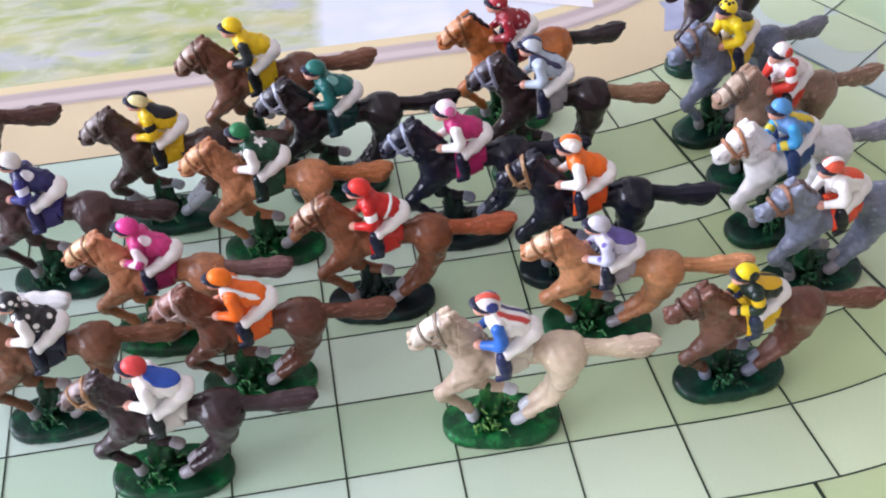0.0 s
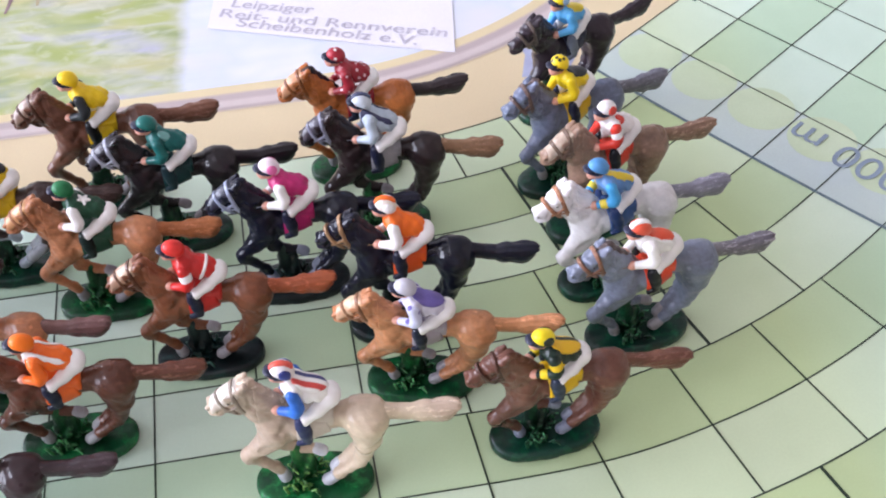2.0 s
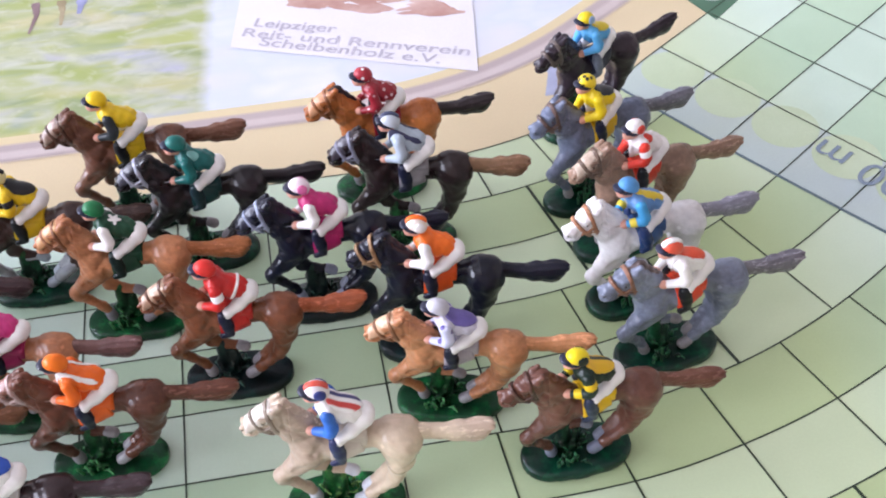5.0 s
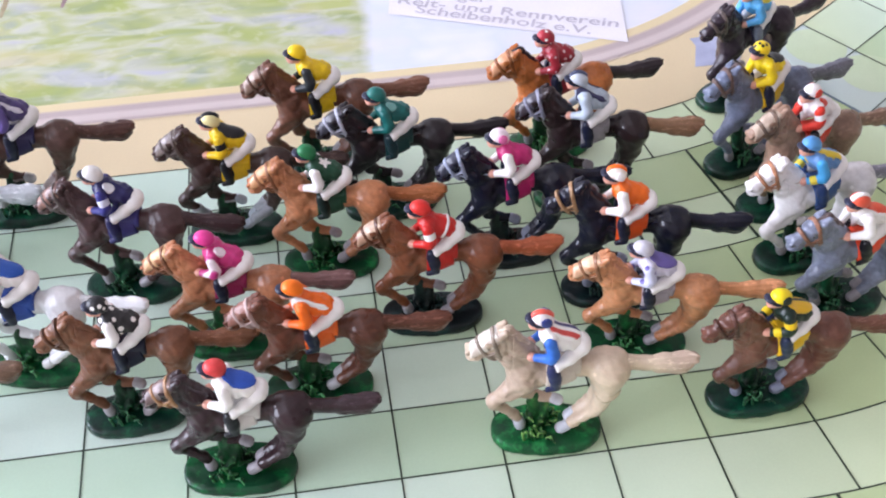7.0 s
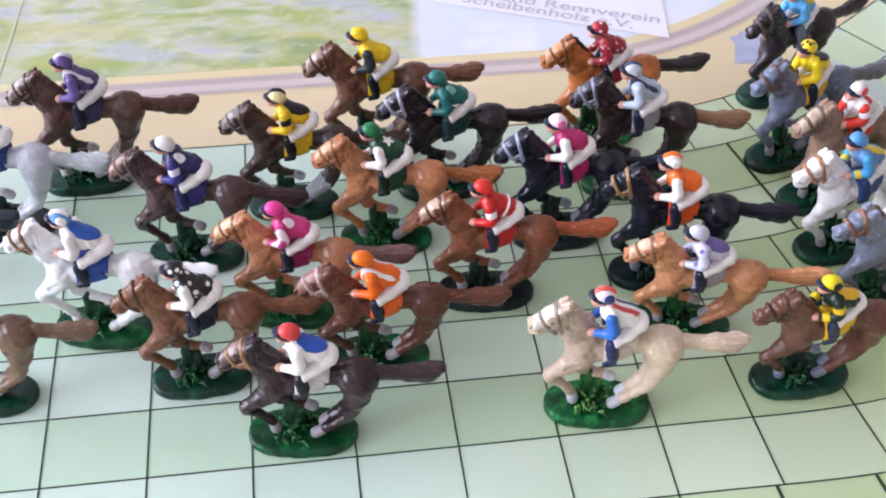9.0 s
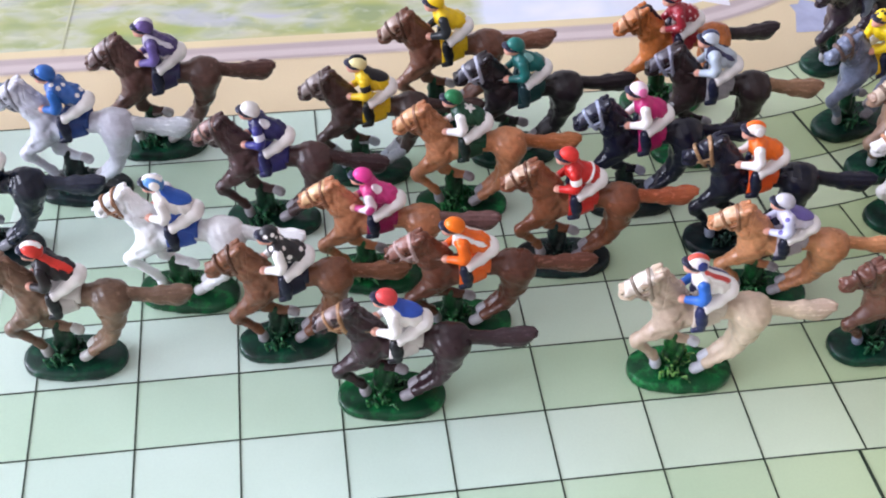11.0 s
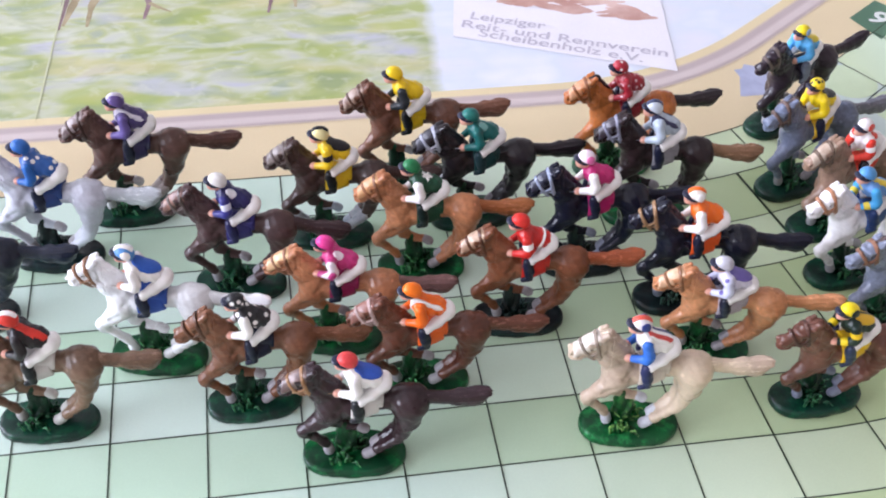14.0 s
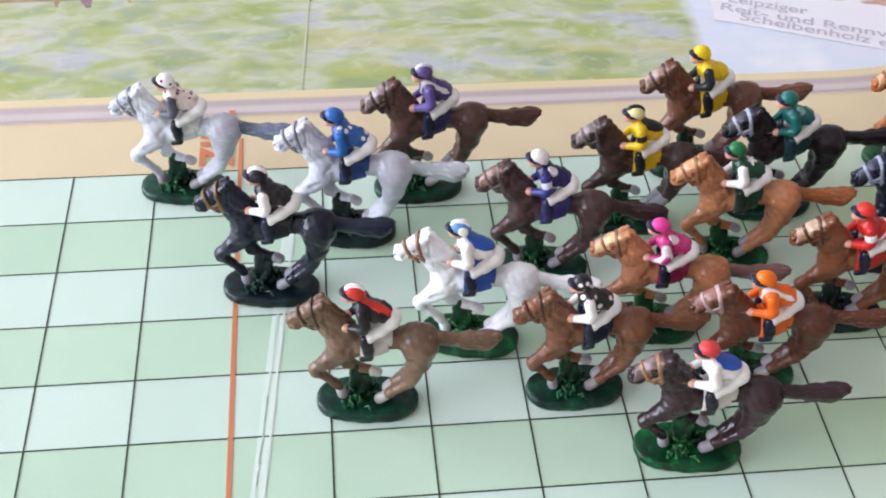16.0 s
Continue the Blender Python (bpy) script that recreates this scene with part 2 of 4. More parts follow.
M_SHEET = printed("cream_print", (218, 198, 160), (224, 206, 168))
M_LINE = printed("line_ink", (38, 56, 40), rough=0.4)
M_RED = printed("red_ink", (210, 124, 84), rough=0.4)
M_MAUVE = printed("mauve_print", (182, 165, 164), (192, 176, 174))
M_MAUVE_MID = printed("mauve_middle_print", (195, 179, 177))
M_MAUVE_LIGHT = printed("mauve_light_print", (206, 192, 189))
M_MAUVE_EDGE = printed("mauve_edge_print", (203, 186, 168))
M_STRIP = printed("ochre_print", (221, 204, 162))
M_MEADOW = meadow_print("meadow_print")
M_CARD = printed("white_print", (236, 232, 238))
M_INK = printed("violet_ink", (190, 184, 197))
M_BROWN = printed("brown_drawing", (194, 148, 136), (222, 192, 184), scale=70.0)
M_BLUE = printed("blue_print", (199, 213, 203), (189, 204, 205), scale=20.0)
M_RULE = printed("blue_rule_ink", (98, 118, 128), rough=0.4)
M_DISC = printed("pale_disc_print", (196, 213, 176), (202, 217, 186), scale=30.0)
M_LETTER = printed("blue_ink", (136, 152, 170))
M_FLAG = printed("flag_print", (164, 168, 196), (178, 184, 208), scale=120.0)
M_SIGN = printed("green_sign_print", (76, 114, 90))
M_WHITE = printed("white_ink", (226, 230, 226))
M_TAPE = printed("worn_fold", (219, 230, 217), rough=0.3)
M_FOLD = printed("faint_fold", (197, 200, 166), (190, 195, 156), rough=0.3, scale=60.0)
M_CREASE = printed("milky_crease", (214, 232, 218), rough=0.3)
M_WOOD = printed("table_wood", (120, 84, 54), (150, 108, 70), rough=0.5, scale=14.0)
M_WALL = printed("wall_paint", (234, 233, 232), rough=0.85, scale=3.0)
# darker tones for the unseen south and east walls, to cut fill light
M_WALL_DARK = printed("fill_cut_south_paint", (196, 188, 180), rough=0.85, scale=3.0)
M_WALL_EAST = printed("fill_cut_east_paint", (190, 182, 174), rough=0.85, scale=3.0)
M_FLOOR = printed("floor_boards", (140, 126, 112), rough=0.6, scale=4.0)

PALE, MINT = ((203, 225, 210), (209, 229, 215)), ((186, 214, 188), (194, 220, 196))
LANE = [cell_print("pale_lane_print", *PALE, (198, 212, 174)), cell_print("mint_lane_print", *MINT, (182, 199, 149))]


# ---- building helpers ----
def mesh_of(name, verts, faces, mat, smooth=False):
    me = bpy.data.meshes.new(name)
    me.from_pydata(verts, [], faces)
    for m in (mat if isinstance(mat, list) else [mat]):
        me.materials.append(m)
    if smooth:
        me.polygons.foreach_set("use_smooth", [True] * len(me.polygons))
    me.update()
    return me


def part(name, bm_or_mesh, material, parent, label=""):
    """One mesh object under a thing or a part."""
    me = bm_or_mesh
    if isinstance(me, bmesh.types.BMesh):
        me = bpy.data.meshes.new(name)
        bm_or_mesh.to_mesh(me)
        bm_or_mesh.free()
    if material and not me.materials:
        me.materials.append(material)
    ob = new(name, me)
    ob.parent = parent
    return tagged(ob, label)


def box_bm(x0, x1, y0, y1, z0, z1, bevel=0.0):
    bm = bmesh.new()
    bmesh.ops.create_cube(bm, size=1, matrix=Matrix.Translation(((x0 + x1) / 2, (y0 + y1) / 2, (z0 + z1) / 2)) @ Matrix.Diagonal((x1 - x0, y1 - y0, z1 - z0, 1)))
    if bevel:
        bmesh.ops.bevel(bm, geom=bm.edges[:], offset=bevel, segments=2, affect="EDGES")
    return bm


def empty(name, m, label, category, group="", kind=""):
    ob = new(name)
    ob.matrix_world = m
    ob.empty_display_size = 0.01
    return tagged(ob, label, category, group, kind)


# ---- the room, an unseen plain shell added round the board, with one window ----
X0, X1, Y0, Y1, HGT = ROOM
W = 0.15


def slab(name, *dims, mat, kind="structure"):
    me = bpy.data.meshes.new(name)
    bm = box_bm(*dims)
    bm.to_mesh(me)
    bm.free()
    me.materials.append(mat)
    return tagged(new(name, me), kind=kind)


slab("floor", X0 - W, X1 + W, Y0 - W, Y1 + W, -0.1, 0.0, mat=M_FLOOR)
slab("ceiling", X0 - W, X1 + W, Y0 - W, Y1 + W, HGT, HGT + 0.1, mat=M_WALL)
slab("wall_north", X0 - W, X1 + W, Y1, Y1 + W, 0.0, HGT, mat=M_WALL)
# east and south are out of view, toned down to hold back bounce light
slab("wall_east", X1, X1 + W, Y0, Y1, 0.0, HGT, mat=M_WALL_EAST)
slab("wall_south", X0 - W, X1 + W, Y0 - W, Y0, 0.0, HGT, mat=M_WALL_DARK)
west = new("wall_west")
tagged(west, kind="structure")
for dims in ((X0 - W, X0, Y0, WIN[0], 0, HGT), (X0 - W, X0, WIN[1], Y1, 0, HGT), (X0 - W, X0, WIN[0], WIN[1], 0, WIN[2]), (X0 - W, X0, WIN[0], WIN[1], WIN[3], HGT)):
    part("wall_panel", box_bm(*dims), M_WALL, west)
table = empty("table", Matrix.Translation((0.1, 0.0, 0.0)), "brown wooden table under the game board", "table")
part("tabletop", box_bm(-0.8, 0.8, -0.42, 0.55, 0.722, 0.757, 0.004), M_WOOD, table)
for sx in (-0.72, 0.72):
    for sy in (-0.34, 0.47):
        part("leg", box_bm(sx - 0.03, sx + 0.03, sy - 0.03, sy + 0.03, 0.0, 0.722, 0.003), M_WOOD, table)

# ---- the board ----
LANE_W = 0.807
ARC = (8.3, 7.0)         # centre of the bend
BEND = 36.0              # degrees through which the bend turns before it runs straight again
NLANES = 10


def smooth01(v):
    v = max(0.0, min(1.0, v))
    return v * v * (3 - 2 * v)


def track(a, k):
    """A place on lane line k. a < 0: squares before the bend; 0..BEND: degrees of it; beyond: squares after it."""
    deg = min(max(a, 0.0), BEND)
    r = ARC[1] + LANE_W * (k + smooth01(deg / 12.0) * (0.03 + 0.024 * k) + smooth01((deg - 16.0) / 20.0) * (-0.36 + 0.026 * k))
    th = radians(deg)
    x, y = ARC[0] + r * math.sin(th), ARC[1] - r * math.cos(th)
    if a < 0:
        x += a
    if a > BEND:
        x, y = x + (a - BEND) * math.cos(th), y + (a - BEND) * math.sin(th)
    return x, y


def steps(a0, a1):
    out, a = [a0], a0
    while a < a1 - 1e-6:
        a = min(a1, a + (0.5 if (a < -1e-6 or a >= BEND) else 1.0))
        if out[-1] < 0 < a:
            a = 0.0
        out.append(a)
    return out


def at(x, y, z=0.0):
    return (x * U, y * U, z)


def ribbon(points, width):
    """A flat strip along a line, as vertices and faces."""
    verts, faces = [], []
    n = len(points)
    for i, (x, y) in enumerate(points):
        xa, ya = points[max(0, i - 1)]
        xb, yb = points[min(n - 1, i + 1)]
        d = math.hypot(xb - xa, yb - ya)
        nx, ny = -(yb - ya) / d * width / 2, (xb - xa) / d * width / 2
        verts += [(x + nx, y + ny), (x - nx, y - ny)]
        if i:
            faces.append((2 * i - 2, 2 * i - 1, 2 * i + 1, 2 * i))
    return verts, faces


class Sheet:
    """Collects flat printed pieces that lie at one height."""

    def __init__(self, z):
        self.v, self.f, self.z = [], [], z

    def add(self, verts, faces):
        n = len(self.v)
        self.v += [at(x, y, self.z) for x, y in verts]
        self.f += [tuple(n + i for i in f) for f in faces]

    def mesh(self, name, mat):
        me = mesh_of(name, self.v, self.f, mat)
        bm = bmesh.new()
        bm.from_mesh(me)
        bmesh.ops.recalc_face_normals(bm, faces=bm.faces[:])
        for f in bm.faces:
            if f.normal.z < 0:
                f.normal_flip()
        bm.to_mesh(me)
        bm.free()
        return me


board = empty("race_game_board", Matrix.Translation((0, 0, TOP)), "large printed horse racing board with pale green track squares", "game board")
Z1, Z2, Z3, Z4, Z5, Z6 = 0.00006, 0.00011, 0.00016, 0.00022, 0.00028, 0.00040
bm = box_bm(-0.45, 0.62, -0.33, 0.36, -0.0025, 0.0)
part("card_sheet", bm, M_SHEET, board, "cream printed card sheet")

# lanes: squares between the lane lines
A0, A1 = -14.3, BEND + 7.0
straight = [x - ARC[0] for x in range(-6, 9)]
LAST = BEND + 0.20
after = [LAST + 1.10 * n for n in range(1, 7)]
GROUPS = [(0, 1, [3.0, 9.6, 16.3, 23.0]), (1, 3, [5.0, 12.8, 21.0]), (3, 5, [3.6, 10.4, 16.7, 23.4]), (5, 7, [3.35, 8.55, 14.0, 19.4, 24.8]), (7, 10, [3.0, 7.5, 12.2, 16.8, 21.4, 25.8])]
MARK = 28.7


def slant(a, k):
    """The cross lines of the distance band and after it do not run quite square to the lanes."""
    return a + (0.4 * k if a == MARK else -0.035 * k if a >= LAST else 0.0)


for k in range(NLANES):
    cuts = next(c for k0, k1, c in GROUPS if k0 <= k < k1)
    edges = straight + cuts + [MARK, LAST] + after + [A1]
    for a, b in zip(edges, edges[1:]):
        sheet = Sheet(Z1)
        n = len(steps(a, b))
        near, far = [[track(slant(a, j) + (slant(b, j) - slant(a, j)) * i / (n - 1), j) for i in range(n)] for j in (k + 1, k)]
        if abs(a - MARK) < 0.01:
            continue
        sheet.add(near + far, [(i, i + 1, n + i + 1, n + i) for i in range(n - 1)])
        part("track_square", sheet.mesh("track_square", LANE[k % 2]), None, board)

# the blue distance band across the lanes, with a pale disc in each
for k in range(NLANES):
    sheet = Sheet(Z1)
    n = 10
    near, far = [[track(slant(MARK, j) + (slant(LAST, j) - slant(MARK, j)) * i / (n - 1), j) for i in range(n)] for j in (k + 1, k)]
    sheet.add(near + far, [(i, i + 1, n + i + 1, n + i) for i in range(n - 1)])
    part("distance_square", sheet.mesh("distance_square", M_BLUE), None, board, "grey-blue printed square")
    if k < 7:
        sheet = Sheet(Z2)
        cx, cy = track(35.1, k + 0.5)
        sheet.add([(cx + 0.41 * math.cos(t * math.pi / 16), cy + 0.41 * math.sin(t * math.pi / 16)) for t in range(32)], [tuple(range(32))])
        part("pale_disc", sheet.mesh("pale_disc", M_DISC), None, board)

# lane lines and cross lines
ruled = [([track(s, k) for s in steps(A0, A1)], 0.018, Z3) for k in range(NLANES + 1)]
for k0, k1, cuts in GROUPS:
    ruled += [([track(a, k0 + (k1 - k0) * i / 4) for i in range(5)], 0.036 if k0 in (1, 7) or a == 16.7 else 0.020, Z4) for a in cuts]
ruled += [([track(a, 0), track(a, NLANES)], 0.018, Z4) for a in straight if abs(a + ARC[0]) > 0.01]
ruled += [([track(slant(a, 10 * i / 12), 10 * i / 12) for i in range(13)], 0.042 if a == MARK else 0.019, Z4) for a in [MARK, LAST] + after]
for points, width, z in ruled:
    sheet = Sheet(z)
    sheet.add(*ribbon(points, width))
    part("ruled_line", sheet.mesh("ruled_line", M_RULE if width == 0.042 else M_LINE), None, board)

# finish line and its word
red = Sheet(Z4)
red.add(*ribbon([(0.0, 0.62), (0.0, -LANE_W * NLANES)], 0.05))
part("finish_line", red.mesh("finish_line", M_RED), None, board, "orange-red printed finish line")

# band of mauve between two ochre strips that follows the bend
B_X, B_C, B_R = 8.0, 7.05, 5.8


def band(t, off):
    """off: squares to the outside of the band's middle."""
    r = B_R + off
    th = radians(min(max(t, 0.0), 36.0))
    x, y = B_X + r * math.sin(th), B_C - r * math.cos(th)
    if t < 0:
        x += t
    if t > 36:
        x, y = x + (t - 36) * math.cos(th), y + (t - 36) * math.sin(th)
    return x, y


def band_steps():
    return [-14.0 + i for i in range(15)] + [2.0 * i for i in range(1, 19)] + [36.0 + i for i in range(1, 9)]


for name, mat, o0, o1, z in (("ochre_strip", M_STRIP, -0.33, -0.12, Z1), ("mauve_edge", M_MAUVE_EDGE, -0.18, 0.18, Z2), ("mauve_band", M_MAUVE, -0.15, 0.15, Z2 + 0.00002), ("mauve_middle", M_MAUVE_MID, -0.05, 0.125, Z3), ("mauve_highlight", M_MAUVE_LIGHT, -0.015, 0.10, Z4)):
    sheet = Sheet(z)
    sheet.add(*ribbon([band(t, (o0 + o1) / 2) for t in band_steps()], o1 - o0))
    part(name, sheet.mesh(name, mat), None, board)

# the painted meadow and the hazy panel beside it, both inside the band
inner = -0.33
sheet = Sheet(Z1)
xs = [-6.5 + 0.5 * i for i in range(27)]
top = 9.5
low = [(x, B_C - B_R - inner) for x in xs if x <= 6.25] + [(6.32, B_C - B_R - inner)]
n = len(low)
sheet.add(low + [(x + 0.58 * (x > 6.26), top) for x, _ in low], [(i, i + 1, n + i + 1, n + i) for i in range(n - 1)])
part("meadow_picture", sheet.mesh("meadow_picture", M_MEADOW), None, board, "brushy green meadow painting print")
sheet = Sheet(Z1 * 0.5)
low = [(6.25, B_C - B_R - inner)] + [band(t, inner) for t in band_steps() if t >= 0]
n = len(low)
sheet.add(low + [(x + 0.58 * max(0.0, 7.4 - x), max(y + 0.1, top)) for x, y in low], [(i, i + 1, n + i + 1, n + i) for i in range(n - 1)])
part("haze_panel", sheet.mesh("haze_panel", M_MEADOW), None, board, "pale lavender printed panel")

# white label with three lines of lettering and a brown drawing
sheet = Sheet(Z5)
sheet.add([(6.78, 2.90), (9.94, 1.66), (10.30, 3.95), (7.06, 4.52)], [(0, 1, 2, 3)])
part("label_panel", sheet.mesh("label_panel", M_CARD), None, board, "white label with violet lettering")


def lettering(text, x, y, size, turn, mat, length=None, bold=0.0):
    """Flat words on the board; length stretches them to a width in squares."""
    cu = bpy.data.curves.new("lettering", "FONT")
    cu.body, cu.size, cu.offset = text, size * U, bold * U
    ob = new("lettering", cu)
    bpy.context.view_layer.update()
    me = bpy.data.meshes.new_from_object(ob.evaluated_get(bpy.context.evaluated_depsgraph_get()))
    bpy.data.objects.remove(ob)
    me.name = "lettering"
    me.materials.clear()
    me.materials.append(mat)
    if length:
        wide = max(v.co.x for v in me.vertices) - min(v.co.x for v in me.vertices)
        me.transform(Matrix.Diagonal((length * U / wide, 1, 1, 1)))
    out = new("lettering", me)
    out.parent = board
    out.matrix_local = Matrix.Translation(at(x, y, Z6)) @ Matrix.Rotation(radians(turn), 4, "Z")
    return out


for text, x, y, length, turn in (("Leipziger", 7.10, 3.345, 1.16, -20.2), ("Reit- und Rennverein", 6.92, 3.145, 3.15, -20.7), ("Scheibenholz e.V.", 7.145, 2.870, 2.50, -22.0)):
    lettering(text, x, y, 0.28, turn, M_INK, length, 0.002)

rng = random.Random(4)
ca, sa = math.cos(radians(-22)), math.sin(radians(-22))
for i in range(48):
    cx, cy = rng.uniform(-1.0, 1.05), rng.uniform(-0.24, 0.26)
    cy *= 1 - 0.5 * max(0, cx)
    w, h = rng.uniform(0.16, 0.36), rng.uniform(0.03, 0.09)
    t0 = rng.uniform(-0.4, 0.4)
    ring = []
    for j in range(14):
        t = j / 14 * 2 * math.pi
        q = 1 + 0.25 * math.sin(3 * t + i)
        ex, ey = w * math.cos(t) * q, h * math.sin(t) * q
        px, py = cx + ex * math.cos(t0) - ey * math.sin(t0), cy + ex * math.sin(t0) + ey * math.cos(t0)
        ring.append((8.80 + px * ca - py * sa, 3.58 + px * sa + py * ca))
    sheet = Sheet(Z5 + 0.00003 + 0.000002 * i)
    sheet.add(ring, [tuple(range(14))])
    part("drawing_stroke", sheet.mesh("drawing_stroke", M_BROWN), None, board, "smudged brown brush stroke")

# number sign, small flag, finish word, distance figure
sheet = Sheet(Z2)
sheet.add([(13.10, 2.74), (13.72, 3.18), (14.08, 2.74), (13.36, 2.12)], [(0, 1, 2, 3)])
part("number_sign", sheet.mesh("number_sign", M_SIGN), None, board, "dark green printed sign with a white figure")
lettering("9", 13.34, 2.70, 0.54, -60, M_WHITE, bold=0.012)
sheet = Sheet(Z2)
sheet.add([(10.67, 0.97), (11.26, 0.97), (11.52, 1.36), (11.46, 1.47), (11.18, 1.64), (10.99, 1.73), (10.92, 1.62), (10.79, 1.61), (10.82, 1.43)], [tuple(range(9))])
part("printed_flag", sheet.mesh("printed_flag", M_FLAG), None, board)
lettering("ZIEL", -0.10, 0.08, 0.58, 90, M_RED, 1.12, 0.012)
lettering("000 m", 14.61, -1.81, 0.60, 125.0, M_LETTER)

# worn fold across the board
rng = random.Random(9)
for x0, y0, x1, y1, wide in ((0.66, 0.0, 0.22, -5.2, 0.010), (0.705, -0.4, 0.29, -5.2, 0.022), (0.52, -2.0, 0.24, -4.8, 0.010), (1.00, 5.2, 0.775, 1.58, 0.030)):
    pts = []
    for i in range(61):
        t = i / 60
        pts.append((x0 + (x1 - x0) * t + rng.uniform(-0.007, 0.007) * (y0 < 5), y0 + (y1 - y0) * t))
    sheet = Sheet(Z4 + 0.00003)
    sheet.add(*ribbon(pts, wide))
    part("worn_fold", sheet.mesh("worn_fold", M_FOLD if y0 > 5 else M_TAPE), None, board, "whitish worn fold in the card")
sheet = Sheet(Z3 - 0.00002)
sheet.add(*ribbon([(0.60, -1.0), (0.52, -2.0), (0.41, -3.2), (0.33, -4.2), (0.22, -5.3), (0.12, -6.6)], 0.15))
part("milky_crease", sheet.mesh("milky_crease", M_CREASE), None, board, "milky strip of lifted print beside the fold")

# the lower parts of painted horses in the meadow picture
rng = random.Random(2)
INKS = {}


def dab(shape, layer, rgb, *line):
    """One brush mark of the picture: x, y, half width at each of its points."""
    if rgb not in INKS:
        INKS[rgb] = printed("painted_mark", rgb, tuple(min(255, c + 26) for c in rgb), scale=130.0)
    pts, n = [], len(line) // 3
    for i in range(n - 1):
        (xa, ya, wa), (xb, yb, wb) = line[3 * i:3 * i + 3], line[3 * i + 3:3 * i + 6]
        pts += [(xa + (xb - xa) * t / 4, ya + (yb - ya) * t / 4, (wa + (wb - wa) * t / 4) * rng.uniform(0.8, 1.2)) for t in range(4)]
    pts.append(line[-3:])
    left, right = [], []
    for i, (x, y, w) in enumerate(pts):
        xa, ya, _ = pts[max(0, i - 1)]
        xb, yb, _ = pts[min(len(pts) - 1, i + 1)]
        d = math.hypot(xb - xa, yb - ya)
        left.append((x - (yb - ya) / d * w, y + (xb - xa) / d * w))
        right.append((x + (yb - ya) / d * w, y - (xb - xa) / d * w))
    sheet = Sheet(Z2 + 0.000003 * layer)
    n = len(pts)
    sheet.add(left + right, [(i, i + 1, n + i + 1, n + i) for i in range(n - 1)])
    part(shape, sheet.mesh(shape, INKS[rgb]), None, board)


UMBER, OLIVE, CORAL, DUSK, MAUVE = (128, 100, 104), (150, 134, 100), (208, 160, 120), (142, 146, 186), (172, 152, 156)
for i, mark in enumerate((
        (DUSK, 1.55, 4.62, 0.02, 2.00, 4.86, 0.16, 2.56, 5.16, 0.10),
        (UMBER, 0.85, 5.30, 0.10, 1.10, 5.22, 0.20, 1.34, 5.05, 0.10), (CORAL, 1.20, 4.72, 0.06, 1.28, 5.02, 0.12, 1.40, 5.3, 0.10),
        (UMBER, 1.05, 5.30, 0.07, 0.98, 4.44, 0.06, 0.93, 3.70, 0.02), (OLIVE, 1.18, 4.70, 0.07, 1.10, 4.35, 0.06, 0.99, 3.80, 0.02),
        (OLIVE, 1.52, 4.80, 0.09, 1.38, 4.30, 0.05, 1.34, 3.74, 0.02), (UMBER, 1.46, 5.25, 0.10, 1.55, 4.92, 0.10, 1.60, 4.70, 0.05))):
    dab("painted_horse_mark", i, *mark)
for i, mark in enumerate((
        (CORAL, 1.62, 5.25, 0.08, 1.74, 4.98, 0.17, 1.90, 4.78, 0.08), (UMBER, 2.02, 5.25, 0.14, 2.20, 5.0, 0.13, 2.22, 4.60, 0.05),
        (UMBER, 2.16, 4.75, 0.05, 2.25, 4.28, 0.045, 2.18, 3.86, 0.02), (OLIVE, 2.25, 4.30, 0.04, 2.40, 4.16, 0.03, 2.58, 4.02, 0.015),
        (MAUVE, 4.02, 4.95, 0.12, 4.40, 4.86, 0.24, 4.78, 4.90, 0.14), (UMBER, 4.10, 4.62, 0.06, 4.13, 4.28, 0.04, 4.05, 3.84, 0.015),
        (OLIVE, 4.46, 4.60, 0.07, 4.49, 4.30, 0.04, 4.48, 3.96, 0.02), (DUSK, 4.78, 5.0, 0.07, 4.75, 4.5, 0.07, 4.72, 4.20, 0.03),
        (OLIVE, -3.7, 3.92, 0.04, -3.1, 3.96, 0.07, -2.3, 3.93, 0.03), (OLIVE, -2.76, 4.4, 0.06, -2.72, 4.0, 0.05, -2.70, 3.74, 0.02),
        (UMBER, -2.42, 4.4, 0.13, -2.32, 4.0, 0.11, -2.24, 3.70, 0.04), (OLIVE, -1.80, 4.4, 0.06, -1.74, 4.0, 0.04, -1.66, 3.80, 0.02))):
    dab("painted_horse_mark", 10 + i, *mark)


# ---- the figures: one cast horse with rider, painted differently ----
def cone(a, b, r1, r2, sy=1.0):
    a, b = np.array(a, float), np.array(b, float)

    def f(X, Y, Z):
        s = np.array([1, 1 / sy, 1])
        A, B = a * s, b * s
        d = B - A
        L = d @ d
        px, py, pz = X - A[0], Y / sy - A[1], Z - A[2]
        t = np.clip((px * d[0] + py * d[1] + pz * d[2]) / L, 0, 1)
        q = np.sqrt((px - t * d[0]) ** 2 + (py - t * d[1]) ** 2 + (pz - t * d[2]) ** 2)
        return (q - (r1 + (r2 - r1) * t)) * min(1.0, sy)
    return f


def ball(c, r):
    r = np.array(r if isinstance(r, tuple) else (r, r, r), float)

    def f(X, Y, Z):
        q = np.sqrt(((X - c[0]) / r[0]) ** 2 + ((Y - c[1]) / r[1]) ** 2 + ((Z - c[2]) / r[2]) ** 2)
        return (q - 1) * r.min()
    return f


